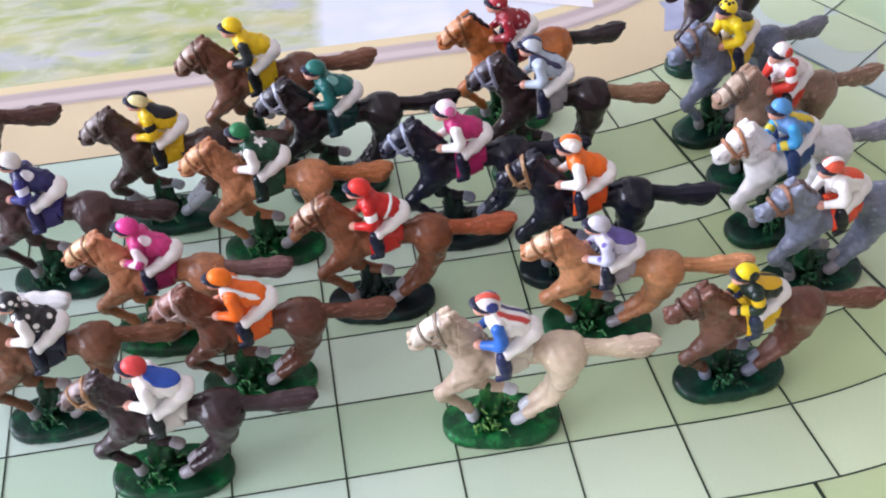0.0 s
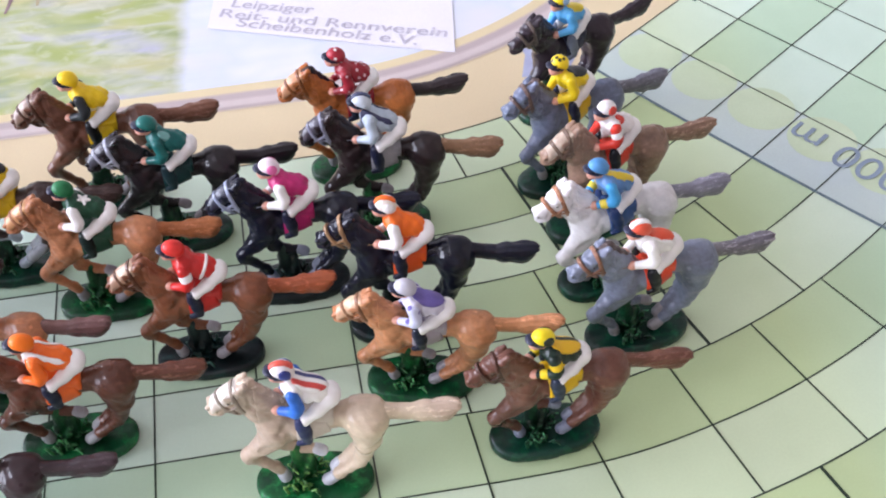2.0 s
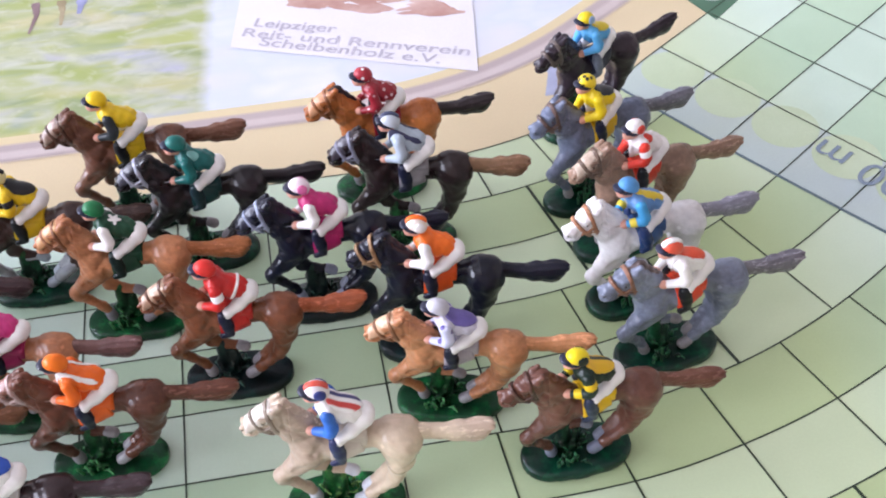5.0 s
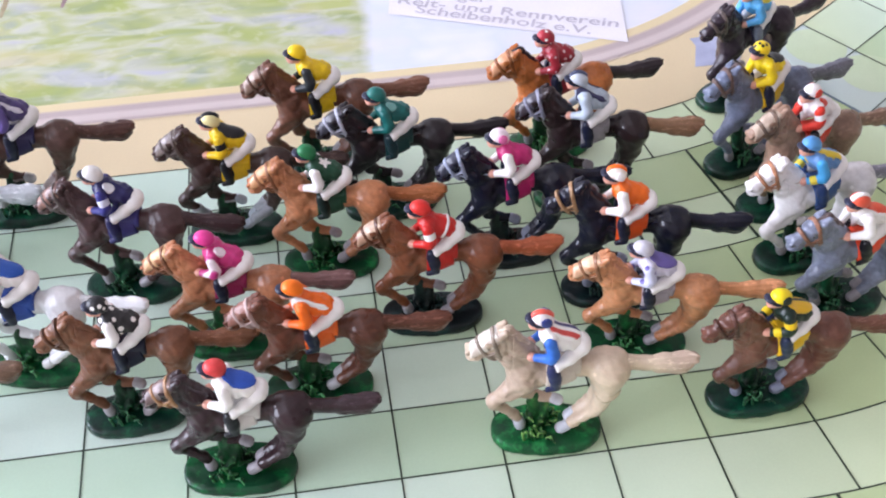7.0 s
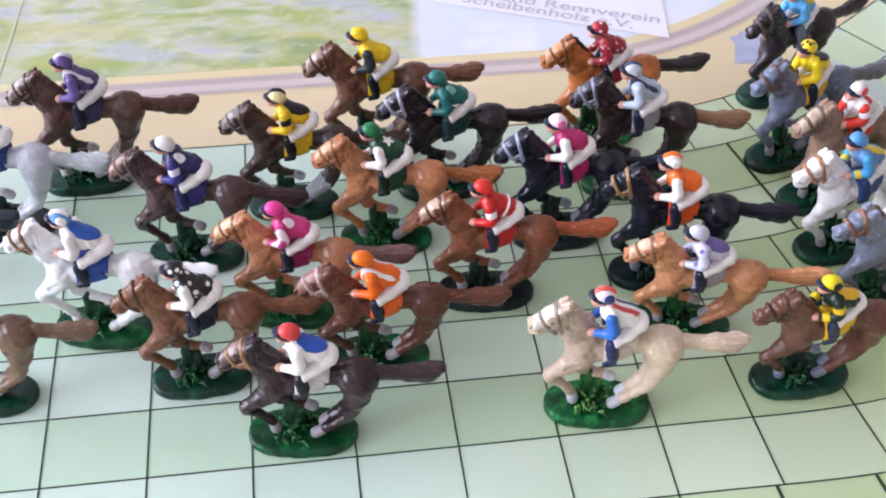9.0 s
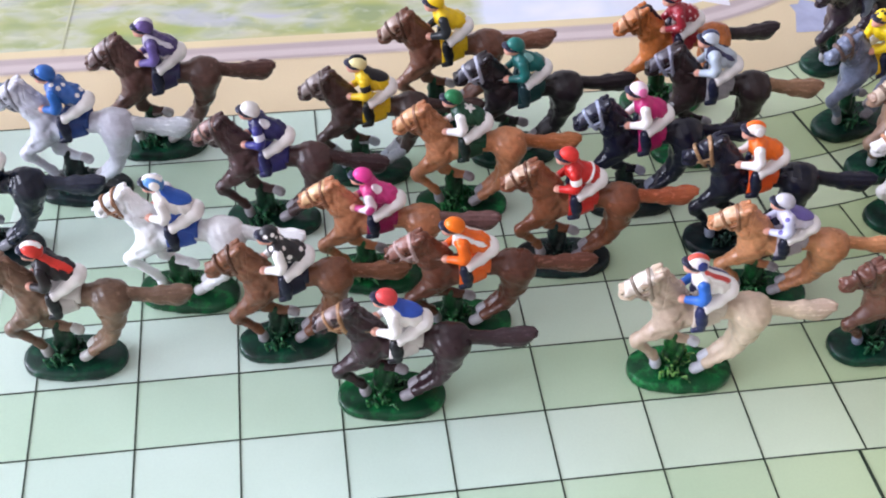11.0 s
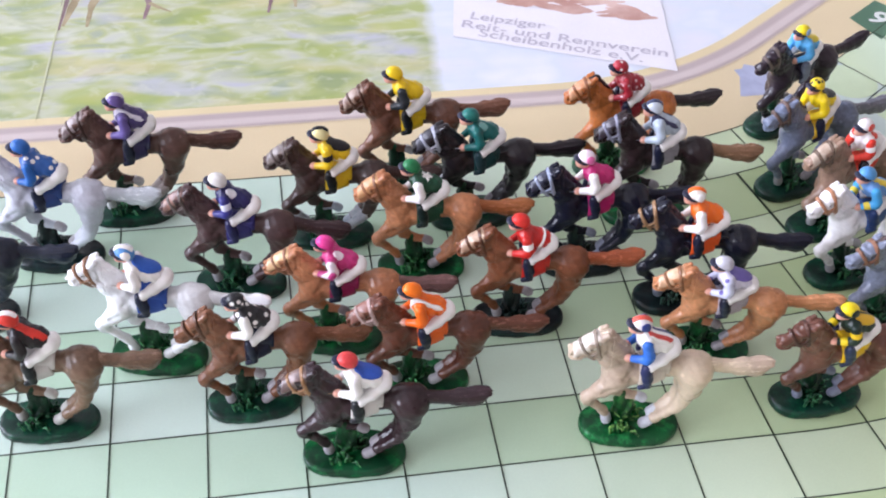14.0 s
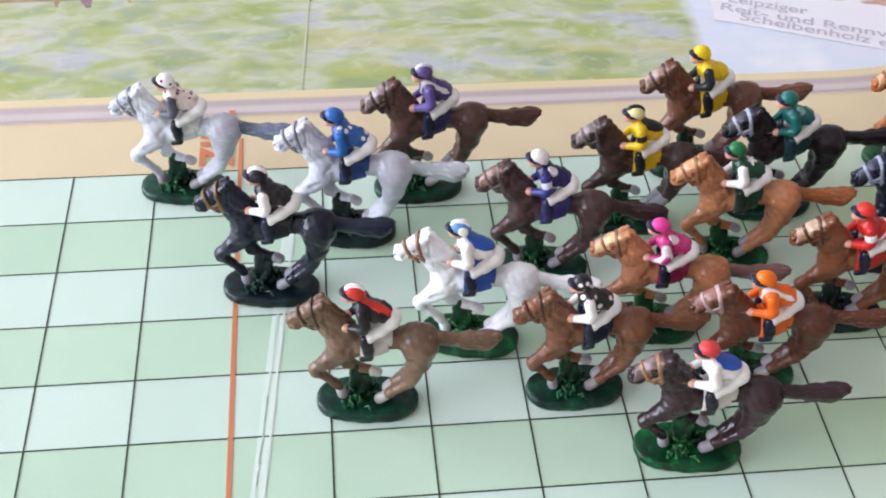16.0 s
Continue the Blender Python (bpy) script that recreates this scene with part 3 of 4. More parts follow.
def blend(fs, k=0.06):
    def f(X, Y, Z):
        d = fs[0](X, Y, Z)
        for g in fs[1:]:
            e = g(X, Y, Z)
            h = np.clip(0.5 + 0.5 * (e - d) / k, 0, 1)
            d = e * (1 - h) + d * h - k * h * (1 - h)
        return d
    return f


def chain(pts, k=0.03, sy=1.0):
    return blend([cone(p[:3], q[:3], p[3], q[3], sy) for p, q in zip(pts, pts[1:])], k)


def mirrored(pts):
    return [(x, -y, z, r) for x, y, z, r in pts]


def both(f, g):
    return lambda X, Y, Z: np.maximum(f(X, Y, Z), g(X, Y, Z))


def either(*fs):
    return lambda X, Y, Z: np.minimum.reduce([f(X, Y, Z) for f in fs])


def grown(f, d):
    return lambda X, Y, Z: f(X, Y, Z) - d


def shell(f, out, inn):
    return lambda X, Y, Z: np.maximum(f(X, Y, Z) - out, inn - f(X, Y, Z))


def block(x0, x1, y0, y1, z0, z1):
    def f(X, Y, Z):
        return np.maximum.reduce([x0 - X, X - x1, y0 - Y, Y - y1, z0 - Z, Z - z1])
    return f


def slabcut(p, n, w):
    n = np.array(n, float) / np.linalg.norm(n)
    return lambda X, Y, Z: np.abs((X - p[0]) * n[0] + (Y - p[1]) * n[1] + (Z - p[2]) * n[2]) - w


def under(p, n):
    n = np.array(n, float) / np.linalg.norm(n)
    return lambda X, Y, Z: (X - p[0]) * n[0] + (Y - p[1]) * n[1] + (Z - p[2]) * n[2]


def skin(f, lo, hi, h):
    """The surface f = 0 as vertices and quads (surface nets)."""
    axes = [np.arange(lo[i] - h, hi[i] + 2 * h, h) for i in range(3)]
    X, Y, Z = np.meshgrid(*axes, indexing="ij")
    v = f(X, Y, Z)
    ins = v < 0
    nx, ny, nz = [s - 1 for s in v.shape]
    total, count = np.zeros((nx, ny, nz, 3)), np.zeros((nx, ny, nz))
    corner = [(i, j, k) for i in (0, 1) for j in (0, 1) for k in (0, 1)]

    def sub(arr, c):
        return arr[c[0]:c[0] + nx, c[1]:c[1] + ny, c[2]:c[2] + nz]
    for a in corner:
        for axis in range(3):
            if a[axis]:
                continue
            b = tuple(c + (n == axis) for n, c in enumerate(a))
            va, vb = sub(v, a), sub(v, b)
            cross = (va < 0) != (vb < 0)
            t = np.where(cross, va / np.where(cross, va - vb, 1), 0)
            for n in range(3):
                total[..., n] += np.where(cross, a[n] + (t if n == axis else 0), 0)
            count += cross
    live = count > 0
    index = np.full(live.shape, -1)
    index[live] = np.arange(live.sum())
    base = np.stack(np.nonzero(live), -1)
    verts = (base + total[live] / count[live][:, None]) * h + np.array([a[0] for a in axes])
    faces = []
    for axis in range(3):
        o1, o2 = [n for n in range(3) if n != axis]
        sl_a = [slice(1, -1)] * 3
        sl_a[axis] = slice(0, -1)
        sl_b = list(sl_a)
        sl_b[axis] = slice(1, None)
        ia, ib = ins[tuple(sl_a)], ins[tuple(sl_b)]
        at_edge = np.stack(np.nonzero(ia != ib), -1)
        if not len(at_edge):
            continue
        flip = ia[tuple(at_edge.T)]
        p = at_edge.copy()
        p[:, o1] += 1
        p[:, o2] += 1
        quad = []
        for d1, d2 in ((0, 0), (1, 0), (1, 1), (0, 1)):
            q = p.copy()
            q[:, o1] -= d1
            q[:, o2] -= d2
            quad.append(index[tuple(q.T)])
        quad = np.stack(quad, -1)
        if axis == 1:
            flip = ~flip
        quad = np.where(flip[:, None], quad, quad[:, ::-1])
        faces.append(quad)
    return verts, np.concatenate(faces)


SLOTS = ["coat", "tail", "hoof", "sock", "bridle", "stand", "tuft", "helmet", "helmet_side", "helmet_stripe", "jacket", "sleeve", "sash", "breeches", "boot", "cloth", "flesh", "face", "peak", "mane", "cuff", "belt", "emblem", "eye", "band", "braces", "spot", "armband"]


def sculpt():
    """All painted areas of the cast, facing -x, in squares; the stand's foot is at 0."""
    trunk = [cone((-0.18, 0, 0.970), (0.26, 0, 1.012), 0.150, 0.102, 1.02), ball((0.51, 0, 0.995), (0.222, 0.155, 0.190)), ball((-0.25, 0, 0.93), (0.145, 0.135, 0.175))]
    barrel = blend(trunk, 0.09)
    neck = chain([(-0.20, 0, 1.02, 0.172), (-0.31, 0, 1.19, 0.155), (-0.41, 0, 1.335, 0.134)], 0.07, 0.66)
    head = chain([(-0.44, 0, 1.385, 0.126), (-0.53, 0, 1.322, 0.115), (-0.625, 0, 1.262, 0.095)], 0.05, 0.68)
    muzzle = blend([ball((-0.682, 0, 1.230), (0.080, 0.082, 0.098)), ball((-0.660, 0, 1.192), (0.075, 0.060, 0.050))], 0.03)
    cheek = ball((-0.475, 0, 1.275), (0.125, 0.088, 0.132))
    brow = either(ball((-0.540, -0.066, 1.392), (0.056, 0.035, 0.036)), ball((-0.540, 0.066, 1.392), (0.056, 0.035, 0.036)))
    lids = either(ball((-0.558, -0.076, 1.350), 0.022), ball((-0.558, 0.076, 1.350), 0.022))
    nostril = either(ball((-0.748, -0.045, 1.260), (0.022, 0.024, 0.028)), ball((-0.748, 0.045, 1.260), (0.022, 0.024, 0.028)))
    lip = ball((-0.720, 0, 1.176), (0.045, 0.048, 0.032))
    ears = either(cone((-0.458, -0.050, 1.462), (-0.415, -0.060, 1.522), 0.050, 0.030), cone((-0.458, 0.050, 1.462), (-0.415, 0.060, 1.522), 0.050, 0.030))
    fore_near = [(-0.23, -0.07, 0.89, 0.125), (-0.37, -0.072, 0.74, 0.088), (-0.510, -0.068, 0.600, 0.062), (-0.500, -0.066, 0.560, 0.058), (-0.40, -0.045, 0.44, 0.045), (-0.310, -0.025, 0.315, 0.046), (-0.275, -0.02, 0.26, 0.040)]
    fore_far = [(-0.24, 0.07, 0.89, 0.115), (-0.24, 0.075, 0.70, 0.084), (-0.20, 0.075, 0.55, 0.064), (-0.08, 0.07, 0.47, 0.048), (0.02, 0.06, 0.460, 0.044)]
    hind_near = [(0.53, -0.055, 0.94, 0.168), (0.520, -0.078, 0.73, 0.112), (0.475, -0.082, 0.53, 0.066), (0.438, -0.082, 0.438, 0.058), (0.345, -0.08, 0.345, 0.046), (0.24, -0.08, 0.262, 0.047), (0.205, -0.08, 0.228, 0.036)]
    hind_far = [(0.53, 0.055, 0.93, 0.160), (0.505, 0.065, 0.71, 0.108), (0.450, 0.045, 0.51, 0.068), (0.38, 0.030, 0.415, 0.060), (0.275, 0.012, 0.335, 0.048)]
    shoulder = ball((-0.23, -0.085, 0.92), (0.125, 0.065, 0.165))
    flank = ball((0.53, -0.10, 0.93), (0.13, 0.068, 0.15))
    ribs = ball((0.00, -0.02, 0.955), (0.19, 0.142, 0.130))
    body = blend([barrel, neck, shoulder, flank, ribs] + [chain(p, 0.045) for p in (fore_near, fore_far, hind_near, hind_far)], 0.05)
    skull = blend([head, muzzle, cheek, brow, lids, nostril, lip, ears], 0.018)
    form = blend([body, skull], 0.03)

    lines = [cone(p, q, 0.0, 0.0) for p, q in (((-0.13, -0.15, 1.06), (-0.33, -0.13, 0.83)), ((-0.12, -0.16, 0.98), (-0.14, -0.14, 0.76)), ((0.31, -0.15, 1.03), (0.37, -0.15, 0.81)),
                                               ((0.46, -0.16, 0.88), (0.58, -0.14, 0.67)), ((-0.20, -0.12, 1.16), (-0.40, -0.09, 1.30)), ((-0.38, -0.15, 0.76), (-0.26, -0.17, 0.86)), ((0.63, -0.13, 1.02), (0.65, -0.13, 0.82)))]

    carved = [cone(p, q, 0.0, 0.0) for p, q in (((-0.57, -0.085, 1.215), (-0.42, -0.085, 1.165)), ((-0.77, -0.045, 1.205), (-0.67, -0.065, 1.208)), ((-0.700, -0.070, 1.290), (-0.585, -0.082, 1.322)),
                                                ((-0.535, -0.090, 1.325), (-0.505, -0.090, 1.375)), ((-0.40, -0.085, 1.43), (-0.385, -0.09, 1.28)), ((-0.66, -0.075, 1.225), (-0.625, -0.075, 1.275)), ((-0.45, -0.05, 1.50), (-0.475, -0.05, 1.455)))]

    def coat(X, Y, Z):
        side = -np.abs(Y)
        cut = sum(0.018 * np.exp(-(g(X, side, Z) / 0.024) ** 2) for g in lines) + sum(0.015 * np.exp(-(g(X, side, Z) / 0.015) ** 2) for g in carved)
        return form(X, Y, Z) + cut + 0.0050 * np.sin(X * 27 + 3 * np.sin(Z * 13)) * np.sin(Z * 31 + Y * 19) + 0.002 * np.sin(X * 67 + Z * 41)
    front = block(-1.0, -0.36, -0.3, 0.3, 1.07, 1.7)
    out = [("coat", both(coat, lambda X, Y, Z: -front(X, Y, Z)), (-0.86, -0.30, 0.1), (0.84, 0.30, 1.58), 0.0160), ("coat", both(coat, grown(front, 0.012)), (-0.82, -0.16, 1.04), (-0.32, 0.16, 1.58), 0.0112)]
    tail = chain([(0.64, 0, 1.03, 0.092), (0.74, 0, 1.01, 0.070), (0.86, 0, 0.985, 0.072), (1.01, 0, 0.968, 0.096), (1.16, 0, 0.958, 0.108), (1.34, 0, 0.966, 0.112)], 0.04, 0.75)

    def hairy(X, Y, Z):
        turn = np.arctan2(Y, Z - 0.965)
        grow = np.clip((X - 0.70) / 0.35, 0, 1)
        strands = 0.0045 * grow * np.sin(turn * 11 + X * 7 + 1.2 * np.sin(X * 9)) + 0.004 * grow * np.sin(X * 34 + turn * 5) * np.sin(turn * 3 + 1)
        end = (X - 1.305) * 0.90 - (Z - 0.965) * 0.42 + 0.012 * np.sin(turn * 3 + 0.5) + 0.006 * np.sin(Z * 95 + Y * 60)
        d, e = tail(X, Y, Z) + strands, 0.8 * end
        h = np.clip(0.06 - np.abs(d - e), 0, 1)
        return np.maximum(d, e) + h * h / 0.24
    out.append(("tail", hairy, (0.54, -0.15, 0.76), (1.42, 0.15, 1.14), 0.0173))
    mane = blend([cone((-0.375, 0, 1.490), (-0.135, 0, 1.215), 0.040, 0.038), cone((-0.515, 0, 1.445), (-0.40, 0, 1.495), 0.034, 0.044)], 0.04)
    out.append(("mane", lambda X, Y, Z: mane(X, Y, Z) + 0.004 * np.sin((X - Z) * 45 + Y * 30), (-0.58, -0.1, 1.10), (-0.08, 0.1, 1.56), 0.0145))
    hooves = either(cone((-0.268, -0.02, 0.225), (-0.252, -0.02, 0.165), 0.055, 0.060), cone((0.182, -0.08, 0.206), (0.130, -0.08, 0.168), 0.056, 0.059),
                    cone((0.050, 0.056, 0.455), (0.100, 0.05, 0.430), 0.052, 0.056), cone((0.245, 0.008, 0.304), (0.205, 0.004, 0.255), 0.053, 0.057))
    out.append(("hoof", hooves, (-0.36, -0.16, 0.08), (0.36, 0.14, 0.54), 0.0165))
    axis = (-0.25, 0, -0.16)
    straps = either(both(shell(skull, 0.016, -0.02), slabcut((-0.600, 0, 1.285), axis, 0.020)), both(shell(skull, 0.016, -0.02), slabcut((-0.488, 0, 1.33), (-0.22, 0, -0.06), 0.020)),
                    both(shell(skull, 0.015, -0.01), both(slabcut((-0.55, 0, 1.265), (-0.16, 0, 0.25), 0.015), block(-0.62, -0.48, -0.3, 0.3, 1.1, 1.4))))
    socks = both(either(*[grown(chain(p, 0.045), 0.008) for p in (fore_near, fore_far[2:], hind_near, hind_far)]), block(-0.45, 0.45, -0.2, 0.2, 0.0, 0.47))
    out.append(("sock", socks, (-0.46, -0.18, 0.1), (0.46, 0.16, 0.54), 0.0160))
    reins = either(cone((-0.600, -0.078, 1.235), (-0.20, -0.095, 1.235), 0.011, 0.011), cone((-0.600, 0.078, 1.235), (-0.20, 0.085, 1.24), 0.011, 0.0145))
    out.append(("bridle", either(straps, reins), (-0.76, -0.18, 1.05), (-0.24, 0.18, 1.52), 0.0135))
    eyes = either(ball((-0.562, -0.088, 1.350), 0.015), ball((-0.562, 0.088, 1.350), 0.015), ball((-0.745, -0.056, 1.252), 0.014), ball((-0.745, 0.056, 1.252), 0.014))
    out.append(("eye", eyes, (-0.81, -0.13, 1.19), (-0.54, 0.13, 1.39), 0.0090))
    blaze = both(shell(skull, 0.009, -0.02), both(block(-0.72, -0.47, -0.085, 0.06, 1.17, 1.5), under((-0.58, 0, 1.300), (0.16, 0, -0.25))))
    out.append(("face", blaze, (-0.8, -0.12, 1.12), (-0.48, 0.12, 1.5), 0.0135))

    def stand(X, Y, Z):
        edge = (np.abs(X / 0.528) ** 2.6 + np.abs(Y / 0.280) ** 2.3) ** (1 / 2.45)
        side = (edge - 1) * 0.27 + 0.003 * np.sin(X * 19 + 4 * Y)
        crown = Z - (0.118 + 0.005 * np.sin(X * 13 + 2 * np.sin(Y * 17)) * np.cos(Y * 15) - 0.05 * np.clip(edge - 0.72, 0, 1))
        d = np.maximum(side, crown)
        h = np.clip(0.035 - np.abs(side - crown), 0, 1)
        return np.maximum(d + h * h / 0.14, 0.002 - Z)
    out.append(("stand", stand, (-0.56, -0.32, -0.01), (0.56, 0.32, 0.16), 0.0200))
    rng = random.Random(7)
    post = [cone((-0.10, 0.05, 0.08), (-0.12, 0.065, 0.49), 0.090, 0.058), cone((-0.05, 0.04, 0.08), (-0.02, 0.06, 0.36), 0.075, 0.045)]
    for i in range(10):
        a, z = rng.uniform(0, 6.28), rng.uniform(0.16, 0.42)
        post.append(ball((-0.10 + 0.075 * math.cos(a), 0.05 + 0.07 * math.sin(a), z), rng.uniform(0.022, 0.036)))
    blades = []
    for i in range(46):
        a, r = rng.uniform(0, 6.28), rng.uniform(0.05, 0.21)
        x, y = -0.06 + 1.25 * r * math.cos(a), -0.03 + 0.85 * r * math.sin(a)
        if math.hypot(x - 0.15, y + 0.08) < 0.13 or math.hypot(x + 0.26, y + 0.02) < 0.11:
            continue
        up, lean = rng.uniform(0.16, 0.29), (rng.uniform(-0.07, 0.07), rng.uniform(-0.07, 0.03))
        bend = (x + lean[0], y + lean[1], up)
        blades += [cone((x, y, 0.10), bend, 0.018, 0.013), cone(bend, (bend[0] + rng.uniform(-0.05, 0.05), bend[1] - rng.uniform(0.0, 0.05), up + rng.uniform(-0.04, 0.03)), 0.013, 0.010)]
    lumps = [blend(post, 0.03), either(*blades)]
    out.append(("tuft", blend(lumps, 0.02), (-0.40, -0.28, 0.09), (0.28, 0.24, 0.58), 0.0125))
    # rider
    torso = blend([cone((0.175, 0, 1.350), (-0.03, 0, 1.450), 0.088, 0.090, 1.18), ball((0.07, 0, 1.404), (0.148, 0.109, 0.080)), ball((0.06, 0, 1.360), (0.13, 0.108, 0.072)), cone((-0.03, -0.082, 1.468), (-0.03, 0.082, 1.468), 0.064, 0.064), cone((-0.065, 0, 1.49), (-0.085, 0, 1.54), 0.060, 0.052)], 0.04)

    def jacket(X, Y, Z):
        return torso(X, Y, Z) + 0.006 * np.sin(X * 38 + Y * 34 + 1.5 * np.sin(Y * 21)) * np.sin(Z * 33 + X * 24) + 0.003 * np.sin(X * 80 - Y * 40)
    out.append(("jacket", jacket, (-0.18, -0.22, 1.20), (0.34, 0.22, 1.60), 0.0148))
    back = both(shell(torso, 0.010, -0.03), ball((0.11, 0, 1.51), (0.165, 0.106, 0.17)))
    out.append(("sash", back, (-0.1, -0.2, 1.22), (0.32, 0.2, 1.62), 0.0135))
    belt = both(shell(torso, 0.011, -0.03), slabcut((0.145, 0, 1.40), (0.88, 0, -0.46), 0.015))
    out.append(("belt", belt, (-0.02, -0.22, 1.22), (0.30, 0.22, 1.60), 0.0135))

    top = block(-0.12, 0.30, -0.2, 0.2, 1.40, 1.7)
    out.append(("band", both(both(shell(torso, 0.010, -0.03), slabcut((0, -0.012, 0), (0.25, 1, 0), 0.046)), top), (-0.14, -0.08, 1.36), (0.32, 0.08, 1.62), 0.0135))
    strips = either(slabcut((0, -0.075, 0), (0.12, 1, 0), 0.017), slabcut((0, 0.075, 0), (-0.12, 1, 0), 0.017))
    out.append(("braces", both(both(shell(torso, 0.011, -0.03), strips), top), (-0.14, -0.14, 1.36), (0.32, 0.14, 1.62), 0.0120))
    out.append(("spot", both(shell(torso, 0.011, -0.03), ball((0.045, -0.060, 1.50), (0.062, 0.050, 0.075))), (-0.05, -0.15, 1.38), (0.14, 0.02, 1.60), 0.0120))

    def star(X, Y, Z):
        u, v = (X - 0.075) * 0.9 - (Z - 1.5) * 0.3, Y + 0.015
        return np.hypot(u, v) - 0.048 * (1 + 0.42 * np.cos(5 * np.arctan2(v, u)))
    mark = both(both(shell(torso, 0.016, -0.03), star), block(-0.1, 0.25, -0.12, 0.12, 1.44, 1.7))
    out.append(("emblem", mark, (-0.02, -0.12, 1.40), (0.20, 0.12, 1.62), 0.0115))
    arm = [(-0.030, -0.128, 1.455, 0.058), (0.000, -0.164, 1.335, 0.053), (-0.020, -0.170, 1.290, 0.050), (-0.155, -0.108, 1.243, 0.038)]
    arm2 = [(-0.030, 0.128, 1.455, 0.058), (0.000, 0.164, 1.335, 0.053), (-0.020, 0.170, 1.290, 0.050), (-0.155, 0.098, 1.246, 0.038)]
    out.append(("sleeve", either(chain(arm, 0.025), chain(arm2, 0.025)), (-0.29, -0.26, 1.16), (0.06, 0.26, 1.56), 0.0148))
    bands = either(cone((-0.016, -0.146, 1.400), (-0.008, -0.156, 1.366), 0.061, 0.058), cone((-0.016, 0.146, 1.400), (-0.008, 0.156, 1.366), 0.061, 0.058))
    out.append(("armband", bands, (-0.14, -0.24, 1.28), (0.04, 0.24, 1.48), 0.0135))
    cuffs = either(cone((-0.085, -0.141, 1.267), (-0.112, -0.128, 1.258), 0.049, 0.046), cone((-0.085, 0.136, 1.268), (-0.112, 0.122, 1.260), 0.049, 0.046))
    out.append(("cuff", cuffs, (-0.24, -0.22, 1.16), (-0.05, 0.22, 1.34), 0.0135))
    hand = either(ball((-0.180, -0.094, 1.235), (0.050, 0.045, 0.045)), ball((-0.180, 0.082, 1.240), (0.050, 0.045, 0.045)))
    visage = blend([ball((-0.135, 0, 1.595), (0.076, 0.068, 0.080)), ball((-0.208, 0, 1.588), 0.017), ball((-0.175, 0, 1.545), (0.038, 0.038, 0.030)), cone((-0.09, 0, 1.55), (-0.045, 0, 1.49), 0.05, 0.05)], 0.025)
    out.append(("flesh", either(hand, visage), (-0.31, -0.14, 1.16), (0.02, 0.14, 1.70), 0.0135))
    dome = both(blend([ball((-0.105, 0, 1.646), (0.091, 0.081, 0.080)), ball((-0.06, 0, 1.615), (0.066, 0.076, 0.074))], 0.04), under((-0.11, 0, 1.605), (-0.5, 0, -1)))
    out.append(("helmet", dome, (-0.24, -0.12, 1.50), (0.05, 0.12, 1.79), 0.0135))
    side = both(shell(dome, 0.007, -0.02), either(ball((-0.06, -0.09, 1.65), (0.062, 0.05, 0.062)), ball((-0.06, 0.09, 1.65), (0.062, 0.05, 0.062))))
    out.append(("helmet_side", side, (-0.16, -0.14, 1.54), (0.05, 0.14, 1.76), 0.0125))
    stripe = both(both(shell(dome, 0.009, -0.02), slabcut((0, 0, 0), (0, 1, 0), 0.030)), block(-0.20, 0.1, -0.1, 0.1, 1.665, 1.85))
    out.append(("helmet_stripe", stripe, (-0.24, -0.07, 1.60), (0.05, 0.07, 1.80), 0.0125))
    peak = either(both(ball((-0.195, 0, 1.638), (0.056, 0.070, 0.024)), block(-0.28, -0.13, -0.2, 0.2, 1.55, 1.72)), both(shell(visage, 0.012, -0.01), slabcut((-0.17, 0, 1.612), (0.25, 0, 1), 0.018)))
    out.append(("peak", peak, (-0.28, -0.11, 1.53), (-0.04, 0.11, 1.70), 0.0125))
    seat = [(0.255, -0.040, 1.282, 0.076), (0.150, -0.110, 1.226, 0.056), (0.03, -0.152, 1.155, 0.046), (0.005, -0.156, 1.120, 0.042)]
    breeches = blend([chain(seat, 0.04), chain(mirrored(seat), 0.04), ball((0.248, 0, 1.304), (0.092, 0.106, 0.082))], 0.04)
    out.append(("breeches", breeches, (-0.06, -0.23, 1.04), (0.40, 0.23, 1.43), 0.0148))
    boot = [(0.004, -0.160, 1.150, 0.054), (0.010, -0.164, 1.09, 0.056), (0.028, -0.172, 1.01, 0.054), (0.035, -0.178, 0.940, 0.046)]
    toe = [(0.044, -0.181, 0.912, 0.038), (-0.035, -0.190, 0.896, 0.030)]
    boots = either(chain(boot, 0.03), chain(toe, 0.02), chain(mirrored(boot), 0.03), chain(mirrored(toe), 0.02))
    out.append(("boot", boots, (-0.11, -0.25, 0.79), (0.12, 0.25, 1.23), 0.0148))
    hide = blend([barrel, ribs, shoulder], 0.05)
    wrap = shell(hide, 0.024, -0.02)
    cloth = either(both(wrap, both(block(0.070, 0.30, -0.4, 0.4, 0.905, 1.3), under((0.222, 0, 1.0), (1, 0, 0.12)))), both(wrap, block(-0.050, 0.070, -0.4, 0.4, 0.900, 1.2)))
    out.append(("cloth", cloth, (-0.12, -0.24, 0.78), (0.26, 0.24, 1.16), 0.0148))
    saddle = both(shell(hide, 0.045, -0.02), block(-0.02, 0.265, -0.12, 0.12, 1.0, 1.3))
    out.append(("cloth", saddle, (-0.06, -0.18, 0.98), (0.34, 0.18, 1.2), 0.0148))
    return out


SHAPES = sculpt()


@functools.lru_cache(maxsize=None)
def skinned(i):
    return skin(*SHAPES[i][1:])


